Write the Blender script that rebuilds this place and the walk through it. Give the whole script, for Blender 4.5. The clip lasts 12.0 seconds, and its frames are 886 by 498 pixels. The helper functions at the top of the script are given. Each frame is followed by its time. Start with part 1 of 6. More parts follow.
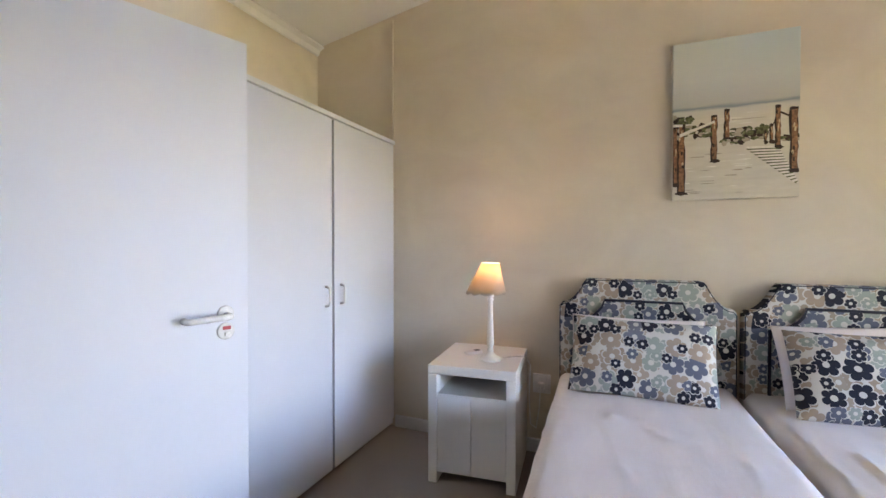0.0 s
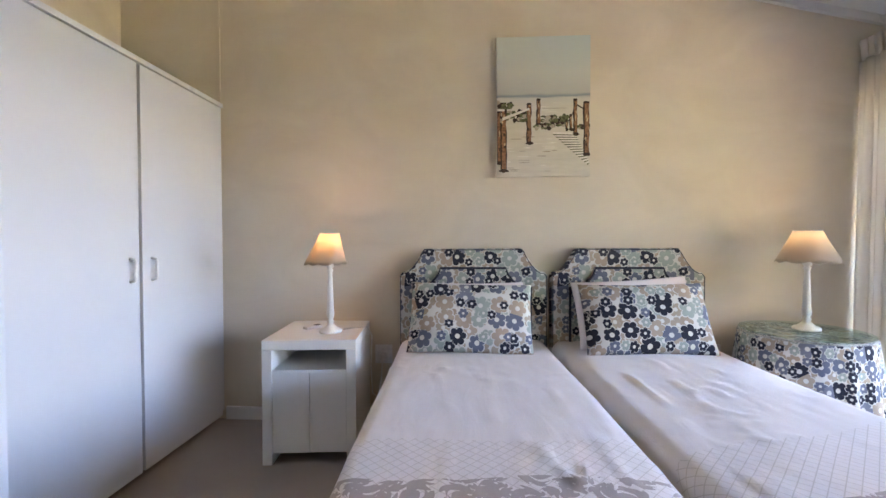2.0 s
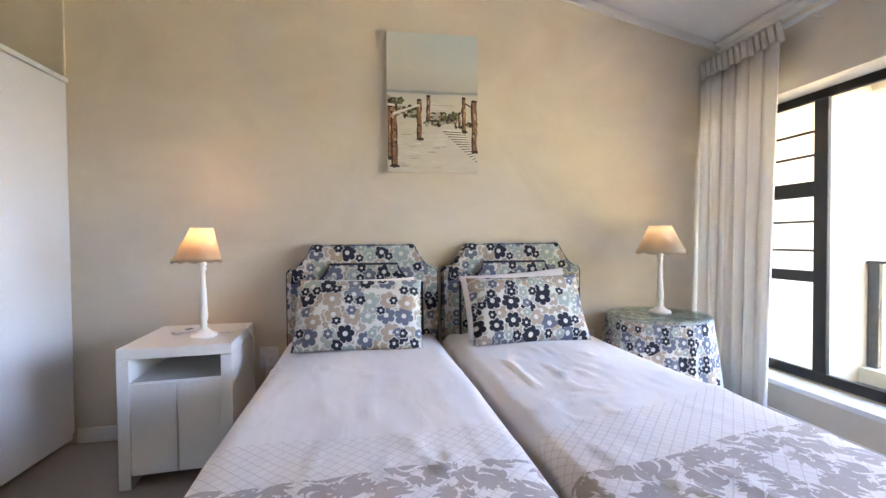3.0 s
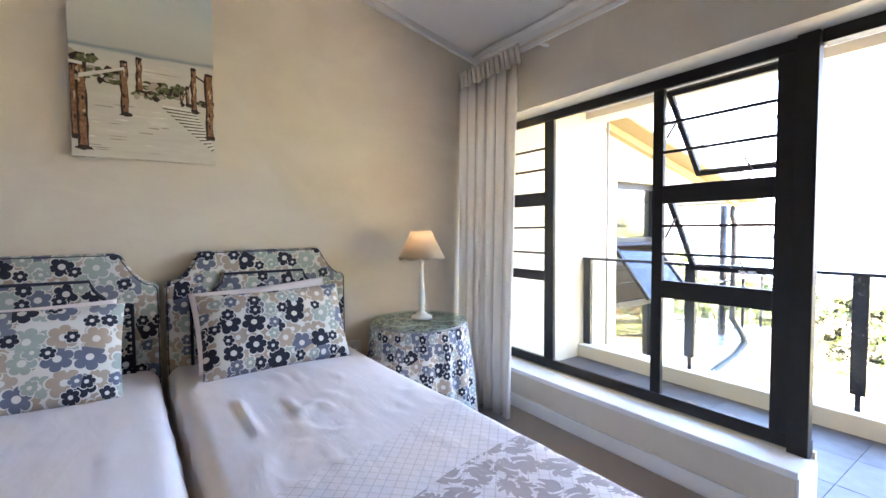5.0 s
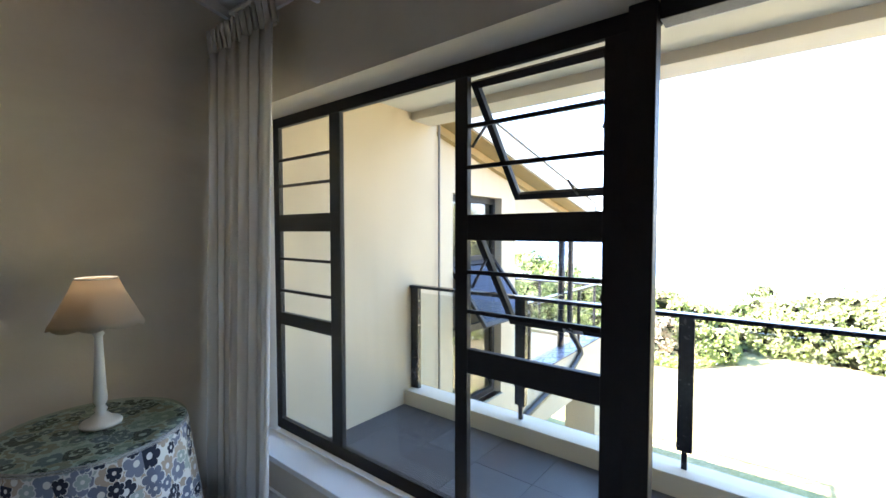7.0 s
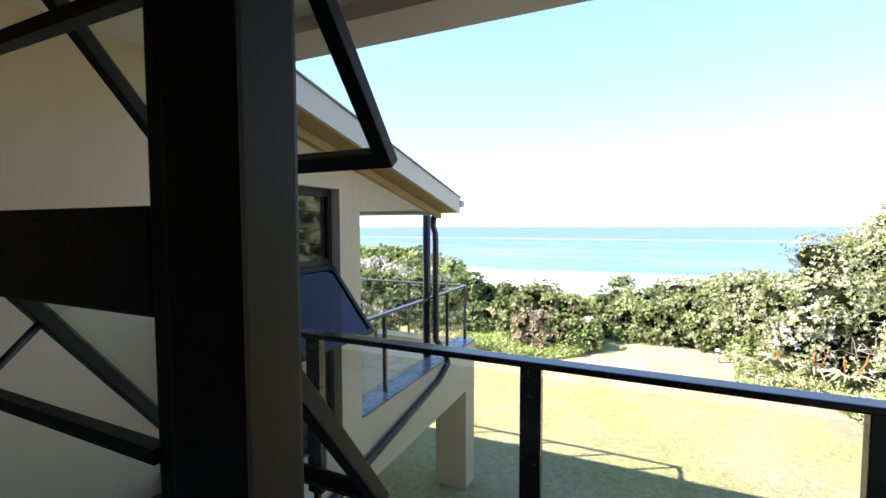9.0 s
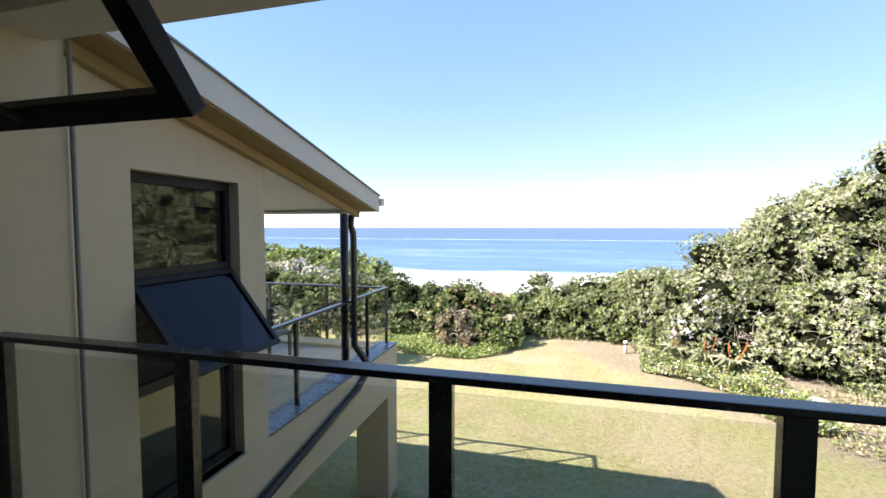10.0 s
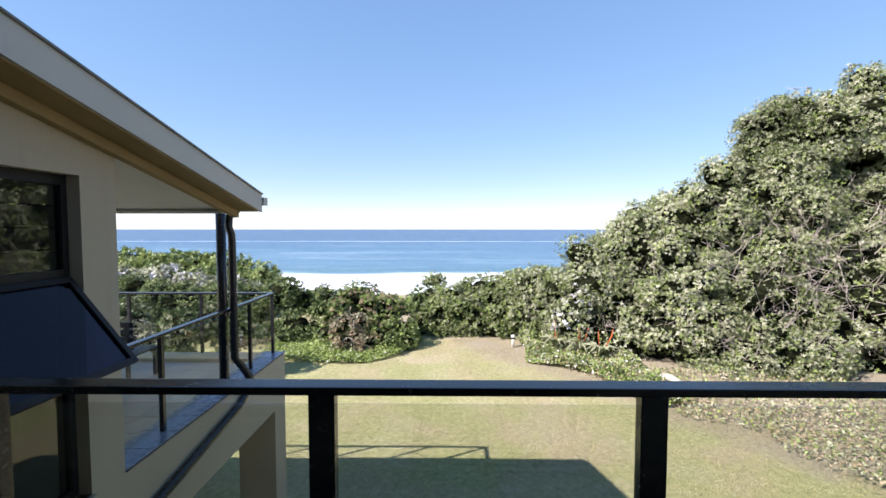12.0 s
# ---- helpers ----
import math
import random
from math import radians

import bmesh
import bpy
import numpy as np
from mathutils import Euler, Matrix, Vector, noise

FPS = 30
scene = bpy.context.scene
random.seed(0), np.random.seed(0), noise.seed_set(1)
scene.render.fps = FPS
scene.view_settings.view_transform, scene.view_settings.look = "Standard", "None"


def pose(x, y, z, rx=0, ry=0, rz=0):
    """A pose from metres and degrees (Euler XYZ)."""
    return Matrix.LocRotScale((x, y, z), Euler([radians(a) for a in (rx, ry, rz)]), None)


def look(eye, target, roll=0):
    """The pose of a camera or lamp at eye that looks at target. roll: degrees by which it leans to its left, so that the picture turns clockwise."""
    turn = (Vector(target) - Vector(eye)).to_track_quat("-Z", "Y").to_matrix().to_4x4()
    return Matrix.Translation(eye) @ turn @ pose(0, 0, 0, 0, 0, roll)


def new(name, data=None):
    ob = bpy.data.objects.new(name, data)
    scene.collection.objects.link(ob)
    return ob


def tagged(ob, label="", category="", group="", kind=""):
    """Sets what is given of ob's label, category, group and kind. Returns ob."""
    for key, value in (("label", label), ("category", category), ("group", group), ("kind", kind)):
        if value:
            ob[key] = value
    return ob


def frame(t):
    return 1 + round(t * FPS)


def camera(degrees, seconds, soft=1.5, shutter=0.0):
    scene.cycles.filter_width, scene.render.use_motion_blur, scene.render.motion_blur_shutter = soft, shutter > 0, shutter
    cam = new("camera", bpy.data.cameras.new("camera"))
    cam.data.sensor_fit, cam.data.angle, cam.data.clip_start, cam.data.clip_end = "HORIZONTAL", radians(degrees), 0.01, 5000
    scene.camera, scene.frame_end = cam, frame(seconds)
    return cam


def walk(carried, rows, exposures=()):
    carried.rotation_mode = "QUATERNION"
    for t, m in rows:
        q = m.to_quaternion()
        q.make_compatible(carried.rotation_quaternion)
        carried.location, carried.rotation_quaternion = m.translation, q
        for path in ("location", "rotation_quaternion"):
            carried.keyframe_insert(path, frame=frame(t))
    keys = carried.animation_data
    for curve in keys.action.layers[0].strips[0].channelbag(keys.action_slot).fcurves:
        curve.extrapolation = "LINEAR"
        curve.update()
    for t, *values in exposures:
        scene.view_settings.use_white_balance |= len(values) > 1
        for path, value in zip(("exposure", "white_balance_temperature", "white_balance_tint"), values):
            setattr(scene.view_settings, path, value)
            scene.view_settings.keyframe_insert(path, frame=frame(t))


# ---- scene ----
import collections

cam = camera(91.6, 12.0)
PATH = [
    (0, (1.526, -2.756, 1.323), (0.768, -0.905, 1.299), -0.0),
    (0.5, (1.539, -2.746, 1.287), (0.9, -0.851, 1.258), 0.0),
    (1, (1.561, -2.74, 1.246), (1.066, -0.802, 1.215), -0.1),
    (1.5, (1.586, -2.743, 1.2), (1.274, -0.768, 1.168), -0.2),
    (2, (1.6, -2.748, 1.164), (1.497, -0.75, 1.128), -0.2),
    (2.5, (1.658, -2.746, 1.15), (1.752, -0.749, 1.108), -0.3),
    (3, (1.721, -2.733, 1.139), (2.028, -0.757, 1.097), -0.5),
    (3.5, (1.787, -2.718, 1.159), (2.319, -0.791, 1.1), -0.5),
    (5.5, (2.23, -2.488, 1.243), (3.5, -0.945, 1.155), -0.3),
    (6, (2.446, -2.396, 1.282), (3.83, -0.955, 1.193), -0.2),
    (6.5, (2.723, -2.318, 1.335), (4.208, -0.98, 1.248), -0.2),
    (6.7, (2.833, -2.297, 1.363), (4.348, -0.995, 1.279), -0.1),
    (8.5, (3.899, -2.184, 1.41), (5.66, -1.242, 1.305), -0.2),
    (9, (4.084, -2.202, 1.425), (5.902, -1.376, 1.316), -0.1),
    (9.5, (4.255, -2.198, 1.407), (6.133, -1.518, 1.3), -0.1),
    (10, (4.311, -2.203, 1.405), (6.243, -1.698, 1.3), -0.0),
    (10.5, (4.334, -2.211, 1.408), (6.302, -1.87, 1.306), -0.0),
    (11, (4.329, -2.22, 1.413), (6.316, -2.019, 1.313), 0.1),
    (11.5, (4.344, -2.224, 1.408), (6.339, -2.121, 1.308), 0.0),
    (12, (4.371, -2.229, 1.397), (6.368, -2.201, 1.3), 0.0),
]
walk(cam, [(t, look(eye, target, roll)) for t, eye, target, roll in PATH], exposures=((0, 6.2, 7100, 35), (1, 6.2, 7050, 35), (2, 6.22, 7000, 35), (3.0, 6.42, 6950, 35), (3.5, 6.45, 6900, 35), (5.5, 5.75, 6650, 33), (6.5, 4.87, 6450, 29), (8.5, 2.95, 6450, 18), (9, 2.25, 6550, 20), (9.5, 1.87, 6650, 21), (10.5, 1.5, 6600, 20), (12, 1.2, 6300, 20)))

# ---- world, sun, exposure ----
SUN_EL, SUN_AZ = 40.6, -29.4
world = bpy.data.worlds.new("sky")
scene.world = world
world.use_nodes = True
_wn = world.node_tree
_sky = _wn.nodes.new("ShaderNodeTexSky")
_sky.sky_type = "NISHITA"
_sky.sun_disc = False
_sky.sun_elevation = radians(SUN_EL)
_sky.sun_rotation = radians(SUN_AZ)
_sky.air_density, _sky.dust_density, _sky.ozone_density = 0.75, 0.0, 2.0
_even = _wn.nodes.new("ShaderNodeGamma")
_even.inputs[1].default_value = 0.42
_rich = _wn.nodes.new("ShaderNodeHueSaturation")
_rich.inputs["Saturation"].default_value, _rich.inputs["Value"].default_value = 1.75, 1.95
_wn.links.new(_sky.outputs[0], _even.inputs[0])
_wn.links.new(_even.outputs[0], _rich.inputs["Color"])
_wn.links.new(_rich.outputs[0], _wn.nodes["Background"].inputs[0])
_wn.nodes["Background"].inputs[1].default_value = 0.115
sun_data = bpy.data.lights.new("sun", "SUN")
sun_data.energy, sun_data.angle, sun_data.color = 5.0, radians(0.53), (1.0, 0.95, 0.87)
sun = new("sun", sun_data)
_d = Vector((math.sin(radians(SUN_AZ)) * math.cos(radians(SUN_EL)), math.cos(radians(SUN_AZ)) * math.cos(radians(SUN_EL)), math.sin(radians(SUN_EL))))
sun.matrix_world = look(_d * 60, (0, 0, 0))

# ---- materials ----
class Nodes:
    """Short hand for a node material."""
    def __init__(self, name, rough=0.6, metal=0.0):
        self.m = bpy.data.materials.new(name)
        self.m.use_nodes = True
        self.t = self.m.node_tree
        self.b = self.t.nodes["Principled BSDF"]
        self.set("Roughness", rough)
        self.set("Metallic", metal)

    def node(self, kind, **ins):
        n = self.t.nodes.new(kind)
        for k, v in ins.items():
            self.put(n.inputs[k.replace("_", " ")], v)
        return n

    def put(self, socket, v):
        if isinstance(v, bpy.types.NodeSocket):
            self.t.links.new(v, socket)
        elif isinstance(v, (tuple, list)) and socket.type == "RGBA" and len(v) == 3:
            socket.default_value = (*v, 1)
        else:
            socket.default_value = v

    def set(self, key, v):
        self.put(self.b.inputs[key], v)

    def math(self, op, a, b=0.0, c=0.0):
        n = self.t.nodes.new("ShaderNodeMath")
        n.operation = op
        for i, v in enumerate((a, b, c)):
            self.put(n.inputs[i], v)
        return n.outputs[0]

    def coord(self, which="Object"):
        return self.t.nodes.new("ShaderNodeTexCoord").outputs[which]

    def xyz(self, v):
        return self.node("ShaderNodeSeparateXYZ", Vector=v).outputs

    def vec(self, x, y, z=0.0):
        return self.node("ShaderNodeCombineXYZ", X=x, Y=y, Z=z).outputs[0]

    def scaled(self, v, s):
        n = self.t.nodes.new("ShaderNodeMapping")
        self.put(n.inputs["Vector"], v)
        n.inputs["Scale"].default_value = s if isinstance(s, tuple) else (s, s, s)
        return n.outputs[0]

    def noise(self, v, scale, detail=4.0, rough=0.55, dist=0.0):
        n = self.node("ShaderNodeTexNoise", Vector=v, Scale=scale, Detail=detail, Roughness=rough, Distortion=dist)
        return n.outputs[0]

    def ramp(self, f, stops, smooth=True):
        n = self.t.nodes.new("ShaderNodeValToRGB")
        self.put(n.inputs[0], f)
        r = n.color_ramp
        r.interpolation = "LINEAR" if smooth else "CONSTANT"
        while len(r.elements) < len(stops):
            r.elements.new(0.5)
        for e, (p, c) in zip(r.elements, stops):
            e.position, e.color = p, (*c, 1) if len(c) == 3 else c
        return n.outputs[0]

    def mix(self, f, a, b, blend="MIX"):
        n = self.t.nodes.new("ShaderNodeMix")
        n.data_type, n.blend_type = "RGBA", blend
        self.put(n.inputs[0], f)
        self.put(n.inputs[6], a)
        self.put(n.inputs[7], b)
        return n.outputs[2]

    def span(self, f, a, b, lo=0.0, hi=1.0):
        n = self.node("ShaderNodeMapRange", Value=f)
        for i, v in enumerate((a, b, lo, hi)):
            n.inputs[1 + i].default_value = v
        return n.outputs[0]

    def bump(self, h, strength=0.3, dist=0.01):
        self.set("Normal", self.node("ShaderNodeBump", Height=h, Strength=strength, Distance=dist).outputs[0])


def painted(name, color, rough=0.5, var=0.06, bump=0.15, fine=180.0, broad=1.4):
    n = Nodes(name, rough)
    p = n.coord()
    big = n.noise(p, broad, 5.0)
    small = n.noise(p, fine, 3.0)
    dark = tuple(c * (1 - var) for c in color)
    lite = tuple(min(1, c * (1 + var)) for c in color)
    n.set("Base Color", n.ramp(big, [(0.3, dark), (0.7, lite)]))
    n.set("Roughness", n.span(small, 0.3, 0.7, rough - 0.08, rough + 0.08))
    n.bump(n.math("ADD", n.math("MULTIPLY", big, 0.6), n.math("MULTIPLY", small, 0.4)), bump, 0.004)
    return n.m


def plaster():
    n = Nodes("wall_plaster", 0.72)
    p = n.coord()
    trowel = n.noise(n.scaled(p, (1.0, 1.0, 1.6)), 1.8, 6.0, 0.6, 0.8)
    grain = n.noise(p, 90.0, 4.0)
    n.set("Base Color", n.ramp(trowel, [(0.3, (0.63, 0.55, 0.44)), (0.7, (0.71, 0.63, 0.515))]))
    n.bump(n.math("ADD", n.math("MULTIPLY", trowel, 0.8), n.math("MULTIPLY", grain, 0.12)), 0.35, 0.012)
    return n.m


def render_plaster(name, a, b):
    n = Nodes(name, 0.85)
    p = n.coord()
    big = n.noise(p, 0.7, 6.0, 0.6)
    streak = n.noise(n.scaled(p, (5.0, 5.0, 0.35)), 1.0, 4.0)
    grain = n.noise(p, 160.0, 3.0)
    n.set("Base Color", n.mix(n.span(streak, 0.55, 0.8, 0.0, 0.3), n.ramp(big, [(0.3, a), (0.7, b)]), tuple(c * 0.75 for c in a)))
    n.bump(n.math("ADD", n.math("MULTIPLY", big, 0.3), n.math("MULTIPLY", grain, 0.5)), 0.3, 0.004)
    return n.m


def carpet():
    n = Nodes("carpet", 0.95)
    p = n.coord()
    pile = n.noise(p, 260.0, 3.0)
    wear = n.noise(p, 3.0, 5.0)
    n.set("Base Color", n.mix(n.span(pile, 0.3, 0.7), n.ramp(wear, [(0.3, (0.225, 0.17, 0.135)), (0.7, (0.285, 0.222, 0.18))]), (0.335, 0.268, 0.22)))
    n.set("Sheen Weight", 0.3)
    n.bump(pile, 0.7, 0.006)
    return n.m


def flowers():
    """Cotton print: packed six-petalled flowers in navy, slate, taupe and sage on white."""
    n = Nodes("flower_print", 0.85)
    uv = n.coord("UV")
    weave = n.noise(uv, 500.0, 2.0)
    base = (0.64, 0.63, 0.585)
    col = base
    layers = (
        (12.0, 3.1, 0.50, [(0.0, (0.36, 0.28, 0.21)), (0.3, (0.42, 0.34, 0.265)), (0.5, (0.33, 0.38, 0.345)), (0.75, (0.38, 0.31, 0.24))], 0.0),
        (10.0, 0.0, 0.49, [(0.0, (0.010, 0.012, 0.028)), (0.25, (0.12, 0.135, 0.19)), (0.44, (0.33, 0.38, 0.345)), (0.64, (0.40, 0.31, 0.235)), (0.88, (0.17, 0.185, 0.235))], 0.0),
        (16.8, 7.7, 0.47, [(0.0, (0.010, 0.012, 0.028)), (0.55, (0.31, 0.36, 0.33)), (0.80, (0.12, 0.135, 0.19))], 0.62),
    )
    for scale, shift, size, stops, keep in layers:
        mp = n.t.nodes.new("ShaderNodeMapping")
        n.put(mp.inputs["Vector"], uv)
        mp.inputs["Location"].default_value = (shift, shift * 0.7, 0)
        mp.inputs["Scale"].default_value = (scale, scale, scale)
        v = n.t.nodes.new("ShaderNodeTexVoronoi")
        v.voronoi_dimensions = "2D"
        n.put(v.inputs["Vector"], mp.outputs[0])
        v.inputs["Scale"].default_value = 1.0
        v.inputs["Randomness"].default_value = 0.55
        d = n.node("ShaderNodeVectorMath")
        d.operation = "SUBTRACT"
        n.put(d.inputs[0], mp.outputs[0])
        n.put(d.inputs[1], v.outputs["Position"])
        x, y, z = n.xyz(d.outputs[0])
        r = n.math("SQRT", n.math("ADD", n.math("MULTIPLY", x, x), n.math("MULTIPLY", y, y)))
        rnd = n.xyz(v.outputs["Color"])
        a = n.math("ADD", n.math("ARCTAN2", y, x), n.math("MULTIPLY", rnd[1], 6.0))
        lobes = n.math("POWER", n.math("ABSOLUTE", n.math("COSINE", n.math("MULTIPLY", a, 3.0))), 0.45)
        edge = n.math("MULTIPLY", n.math("ADD", n.math("MULTIPLY", lobes, 0.40), 0.60), n.math("MULTIPLY_ADD", rnd[2], 0.12, size - 0.06))
        petal = n.math("LESS_THAN", r, edge)
        heart = n.math("LESS_THAN", r, size * 0.27)
        if keep:
            petal = n.math("MULTIPLY", petal, n.math("GREATER_THAN", rnd[1], keep))
        rim = n.math("LESS_THAN", r, n.math("ADD", edge, 0.06))
        if keep:
            rim = n.math("MULTIPLY", rim, n.math("GREATER_THAN", rnd[1], keep))
            heart = n.math("MULTIPLY", heart, petal)
        ink = n.ramp(rnd[0], stops, False)
        col = n.mix(rim, col, base)
        col = n.mix(petal, col, ink)
        col = n.mix(heart, col, base)
    n.set("Base Color", n.mix(n.span(weave, 0.3, 0.7, 0.0, 0.04), col, (0.8, 0.79, 0.75)))
    n.set("Sheen Weight", 0.04)
    n.set("Specular IOR Level", 0.2)
    n.bump(n.math("ADD", n.math("MULTIPLY", weave, 0.3), n.noise(uv, 9.0, 3.0)), 0.2, 0.004)
    return n.m


def sheet_cotton(name, quilted=None):
    """White cotton; quilted gives where lattice and border begin and how far they slant."""
    n = Nodes(name, 0.85)
    uv = n.coord("UV")
    weave = n.noise(uv, 600.0, 2.0)
    crease = n.noise(n.scaled(uv, (6.0, 2.0, 1.0)), 1.6, 5.0, 0.6, 0.7)
    col = n.ramp(crease, [(0.3, (0.85, 0.775, 0.76)), (0.7, (0.90, 0.83, 0.815))])
    if quilted:
        lat0, lat_slant, leaf0, leaf_slant = quilted
        u, v, w = n.xyz(uv)
        wob = n.noise(uv, 2.4, 3.0)
        k = 78.0
        lines = []
        for sgn in (1.0, -1.0):
            s = n.math("ADD", n.math("MULTIPLY", u, k), n.math("MULTIPLY", v, k * sgn))
            lines.append(n.math("LESS_THAN", n.math("ABSOLUTE", n.math("SINE", s)), 0.14))
        lattice = n.math("MAXIMUM", lines[0], lines[1])
        start = n.math("GREATER_THAN", n.math("ADD", n.math("MULTIPLY_ADD", u, lat_slant, v), n.math("MULTIPLY", n.math("SINE", n.math("MULTIPLY", u, 9.0)), 0.015)), lat0)
        col = n.mix(n.math("MULTIPLY", n.math("MULTIPLY", lattice, start), 0.5), col, (0.50, 0.42, 0.36))
        # damask border at the foot of the spread: lobed leaves on curling stalks
        warp = n.node("ShaderNodeTexNoise", Vector=uv, Scale=6.0, Detail=1.0)
        wc = n.node("ShaderNodeVectorMath")
        wc.operation = "MULTIPLY_ADD"
        n.put(wc.inputs[0], warp.outputs[1])
        wc.inputs[1].default_value = (0.10, 0.10, 0.0)
        n.put(wc.inputs[2], uv)
        leaf = None
        for scale, size in ((11.5, 0.50), (19.0, 0.46)):
            mp = n.scaled(wc.outputs[0], scale)
            cell = n.t.nodes.new("ShaderNodeTexVoronoi")
            cell.voronoi_dimensions = "2D"
            n.put(cell.inputs["Vector"], mp)
            cell.inputs["Scale"].default_value = 1.0
            cell.inputs["Randomness"].default_value = 0.75
            d = n.node("ShaderNodeVectorMath")
            d.operation = "SUBTRACT"
            n.put(d.inputs[0], mp)
            n.put(d.inputs[1], cell.outputs["Position"])
            dx, dy, dz = n.xyz(d.outputs[0])
            rr = n.math("SQRT", n.math("ADD", n.math("MULTIPLY", dx, dx), n.math("MULTIPLY", dy, dy)))
            turn = n.xyz(cell.outputs["Color"])[0]
            ang = n.math("ADD", n.math("ADD", n.math("ARCTAN2", dy, dx), n.math("MULTIPLY", turn, 6.3)), n.math("MULTIPLY", rr, 2.2))
            wide = n.math("ABSOLUTE", n.math("COSINE", n.math("MULTIPLY", ang, 0.5)))
            lobe = n.math("MULTIPLY_ADD", n.math("COSINE", n.math("MULTIPLY", ang, 7.0)), 0.16, n.math("MULTIPLY_ADD", wide, 0.62, 0.30))
            blade = n.math("LESS_THAN", rr, n.math("MULTIPLY", lobe, size * 1.25))
            vein = n.math("GREATER_THAN", n.math("ABSOLUTE", n.math("SINE", n.math("MULTIPLY", ang, 0.5))), 0.10)
            blade = n.math("MULTIPLY", blade, vein)
            leaf = blade if leaf is None else n.math("MAXIMUM", leaf, n.math("MULTIPLY", blade, n.math("GREATER_THAN", turn, 0.35)))
        foot = n.math("GREATER_THAN", n.math("ADD", n.math("MULTIPLY_ADD", u, leaf_slant, v), n.math("MULTIPLY", n.math("SUBTRACT", wob, 0.5), 0.10)), leaf0)
        col = n.mix(n.math("MULTIPLY", foot, leaf), col, (0.47, 0.385, 0.36))
    n.set("Base Color", col)
    n.set("Sheen Weight", 0.2)
    n.bump(n.math("ADD", n.math("MULTIPLY", weave, 0.15), crease), 0.35, 0.012)
    return n.m


def glass(name, tint=(0.96, 0.985, 0.975)):
    n = Nodes(name, 0.0)
    n.set("Base Color", tint)
    n.set("Transmission Weight", 1.0)
    n.set("IOR", 1.1)
    return n.m


def thin_pane(name, tint, gloss):
    """Window glass as a clear sheet with a faint mirror."""
    m = bpy.data.materials.new(name)
    m.use_nodes = True
    t = m.node_tree
    t.nodes.clear()
    out = t.nodes.new("ShaderNodeOutputMaterial")
    clear = t.nodes.new("ShaderNodeBsdfTransparent")
    clear.inputs[0].default_value = (*tint, 1)
    mirror = t.nodes.new("ShaderNodeBsdfGlossy")
    mirror.inputs["Roughness"].default_value = 0.01
    fres = t.nodes.new("ShaderNodeLayerWeight")
    fres.inputs[0].default_value = 0.5
    steep = t.nodes.new("ShaderNodeMath")
    steep.operation = "POWER"
    steep.inputs[1].default_value = 4.0
    t.links.new(fres.outputs["Facing"], steep.inputs[0])
    amount = t.nodes.new("ShaderNodeMath")
    amount.operation = "MULTIPLY_ADD"
    amount.inputs[1].default_value, amount.inputs[2].default_value = 0.45, gloss
    t.links.new(steep.outputs[0], amount.inputs[0])
    mixer = t.nodes.new("ShaderNodeMixShader")
    t.links.new(amount.outputs[0], mixer.inputs[0])
    t.links.new(clear.outputs[0], mixer.inputs[1])
    t.links.new(mirror.outputs[0], mixer.inputs[2])
    t.links.new(mixer.outputs[0], out.inputs[0])
    return m


def lawn():
    n = Nodes("lawn_grass", 0.95)
    p = n.coord()
    dry = n.noise(p, 0.45, 6.0, 0.62, 0.4)
    tuft = n.noise(p, 9.0, 5.0, 0.7)
    blade = n.noise(n.scaled(p, (1.0, 2.2, 1.0)), 60.0, 3.0, 0.7)
    green = n.ramp(tuft, [(0.3, (0.27, 0.29, 0.11)), (0.55, (0.46, 0.45, 0.20)), (0.75, (0.64, 0.59, 0.34))])
    straw = n.ramp(tuft, [(0.3, (0.38, 0.31, 0.18)), (0.6, (0.58, 0.49, 0.31)), (0.8, (0.70, 0.60, 0.42))])
    col = n.mix(n.span(dry, 0.42, 0.62), green, straw)
    x, y, z = n.xyz(p)
    past = n.math("SUBTRACT", n.math("MULTIPLY_ADD", n.math("SUBTRACT", 14.9, x), -0.76, n.math("MULTIPLY", y, -1.0)), 7.7)
    bare = n.math("ADD", past, n.math("MULTIPLY", n.math("SUBTRACT", n.noise(p, 1.1, 5.0), 0.5), 2.6))
    col = n.mix(n.span(bare, -0.5, 0.6, 0.0, 0.9), col, n.ramp(tuft, [(0.3, (0.30, 0.24, 0.17)), (0.7, (0.50, 0.42, 0.32))]))
    n.set("Base Color", n.mix(n.span(blade, 0.42, 0.64, 0.0, 0.6), col, (0.24, 0.22, 0.10)))
    n.bump(n.math("ADD", tuft, n.math("MULTIPLY", blade, 0.8)), 0.9, 0.05)
    return n.m


def foliage(name, stops, rough=0.48):
    n = Nodes(name, rough)
    g = n.t.nodes.new("ShaderNodeNewGeometry")
    p = n.coord()
    clump = n.noise(p, 0.55, 4.0, 0.6)
    f = n.math("ADD", n.math("MULTIPLY", g.outputs["Random Per Island"], 0.45), n.math("MULTIPLY", n.span(clump, 0.25, 0.75), 0.50))
    n.set("Base Color", n.ramp(f, stops))
    n.set("Specular IOR Level", 0.45)
    t = n.t
    tr = t.nodes.new("ShaderNodeBsdfTranslucent")
    t.links.new(n.b.inputs["Base Color"].links[0].from_socket, tr.inputs[0])
    mixer = t.nodes.new("ShaderNodeMixShader")
    mixer.inputs[0].default_value = 0.18
    t.links.new(n.b.outputs[0], mixer.inputs[1])
    t.links.new(tr.outputs[0], mixer.inputs[2])
    t.links.new(mixer.outputs[0], t.nodes["Material Output"].inputs[0])
    return n.m


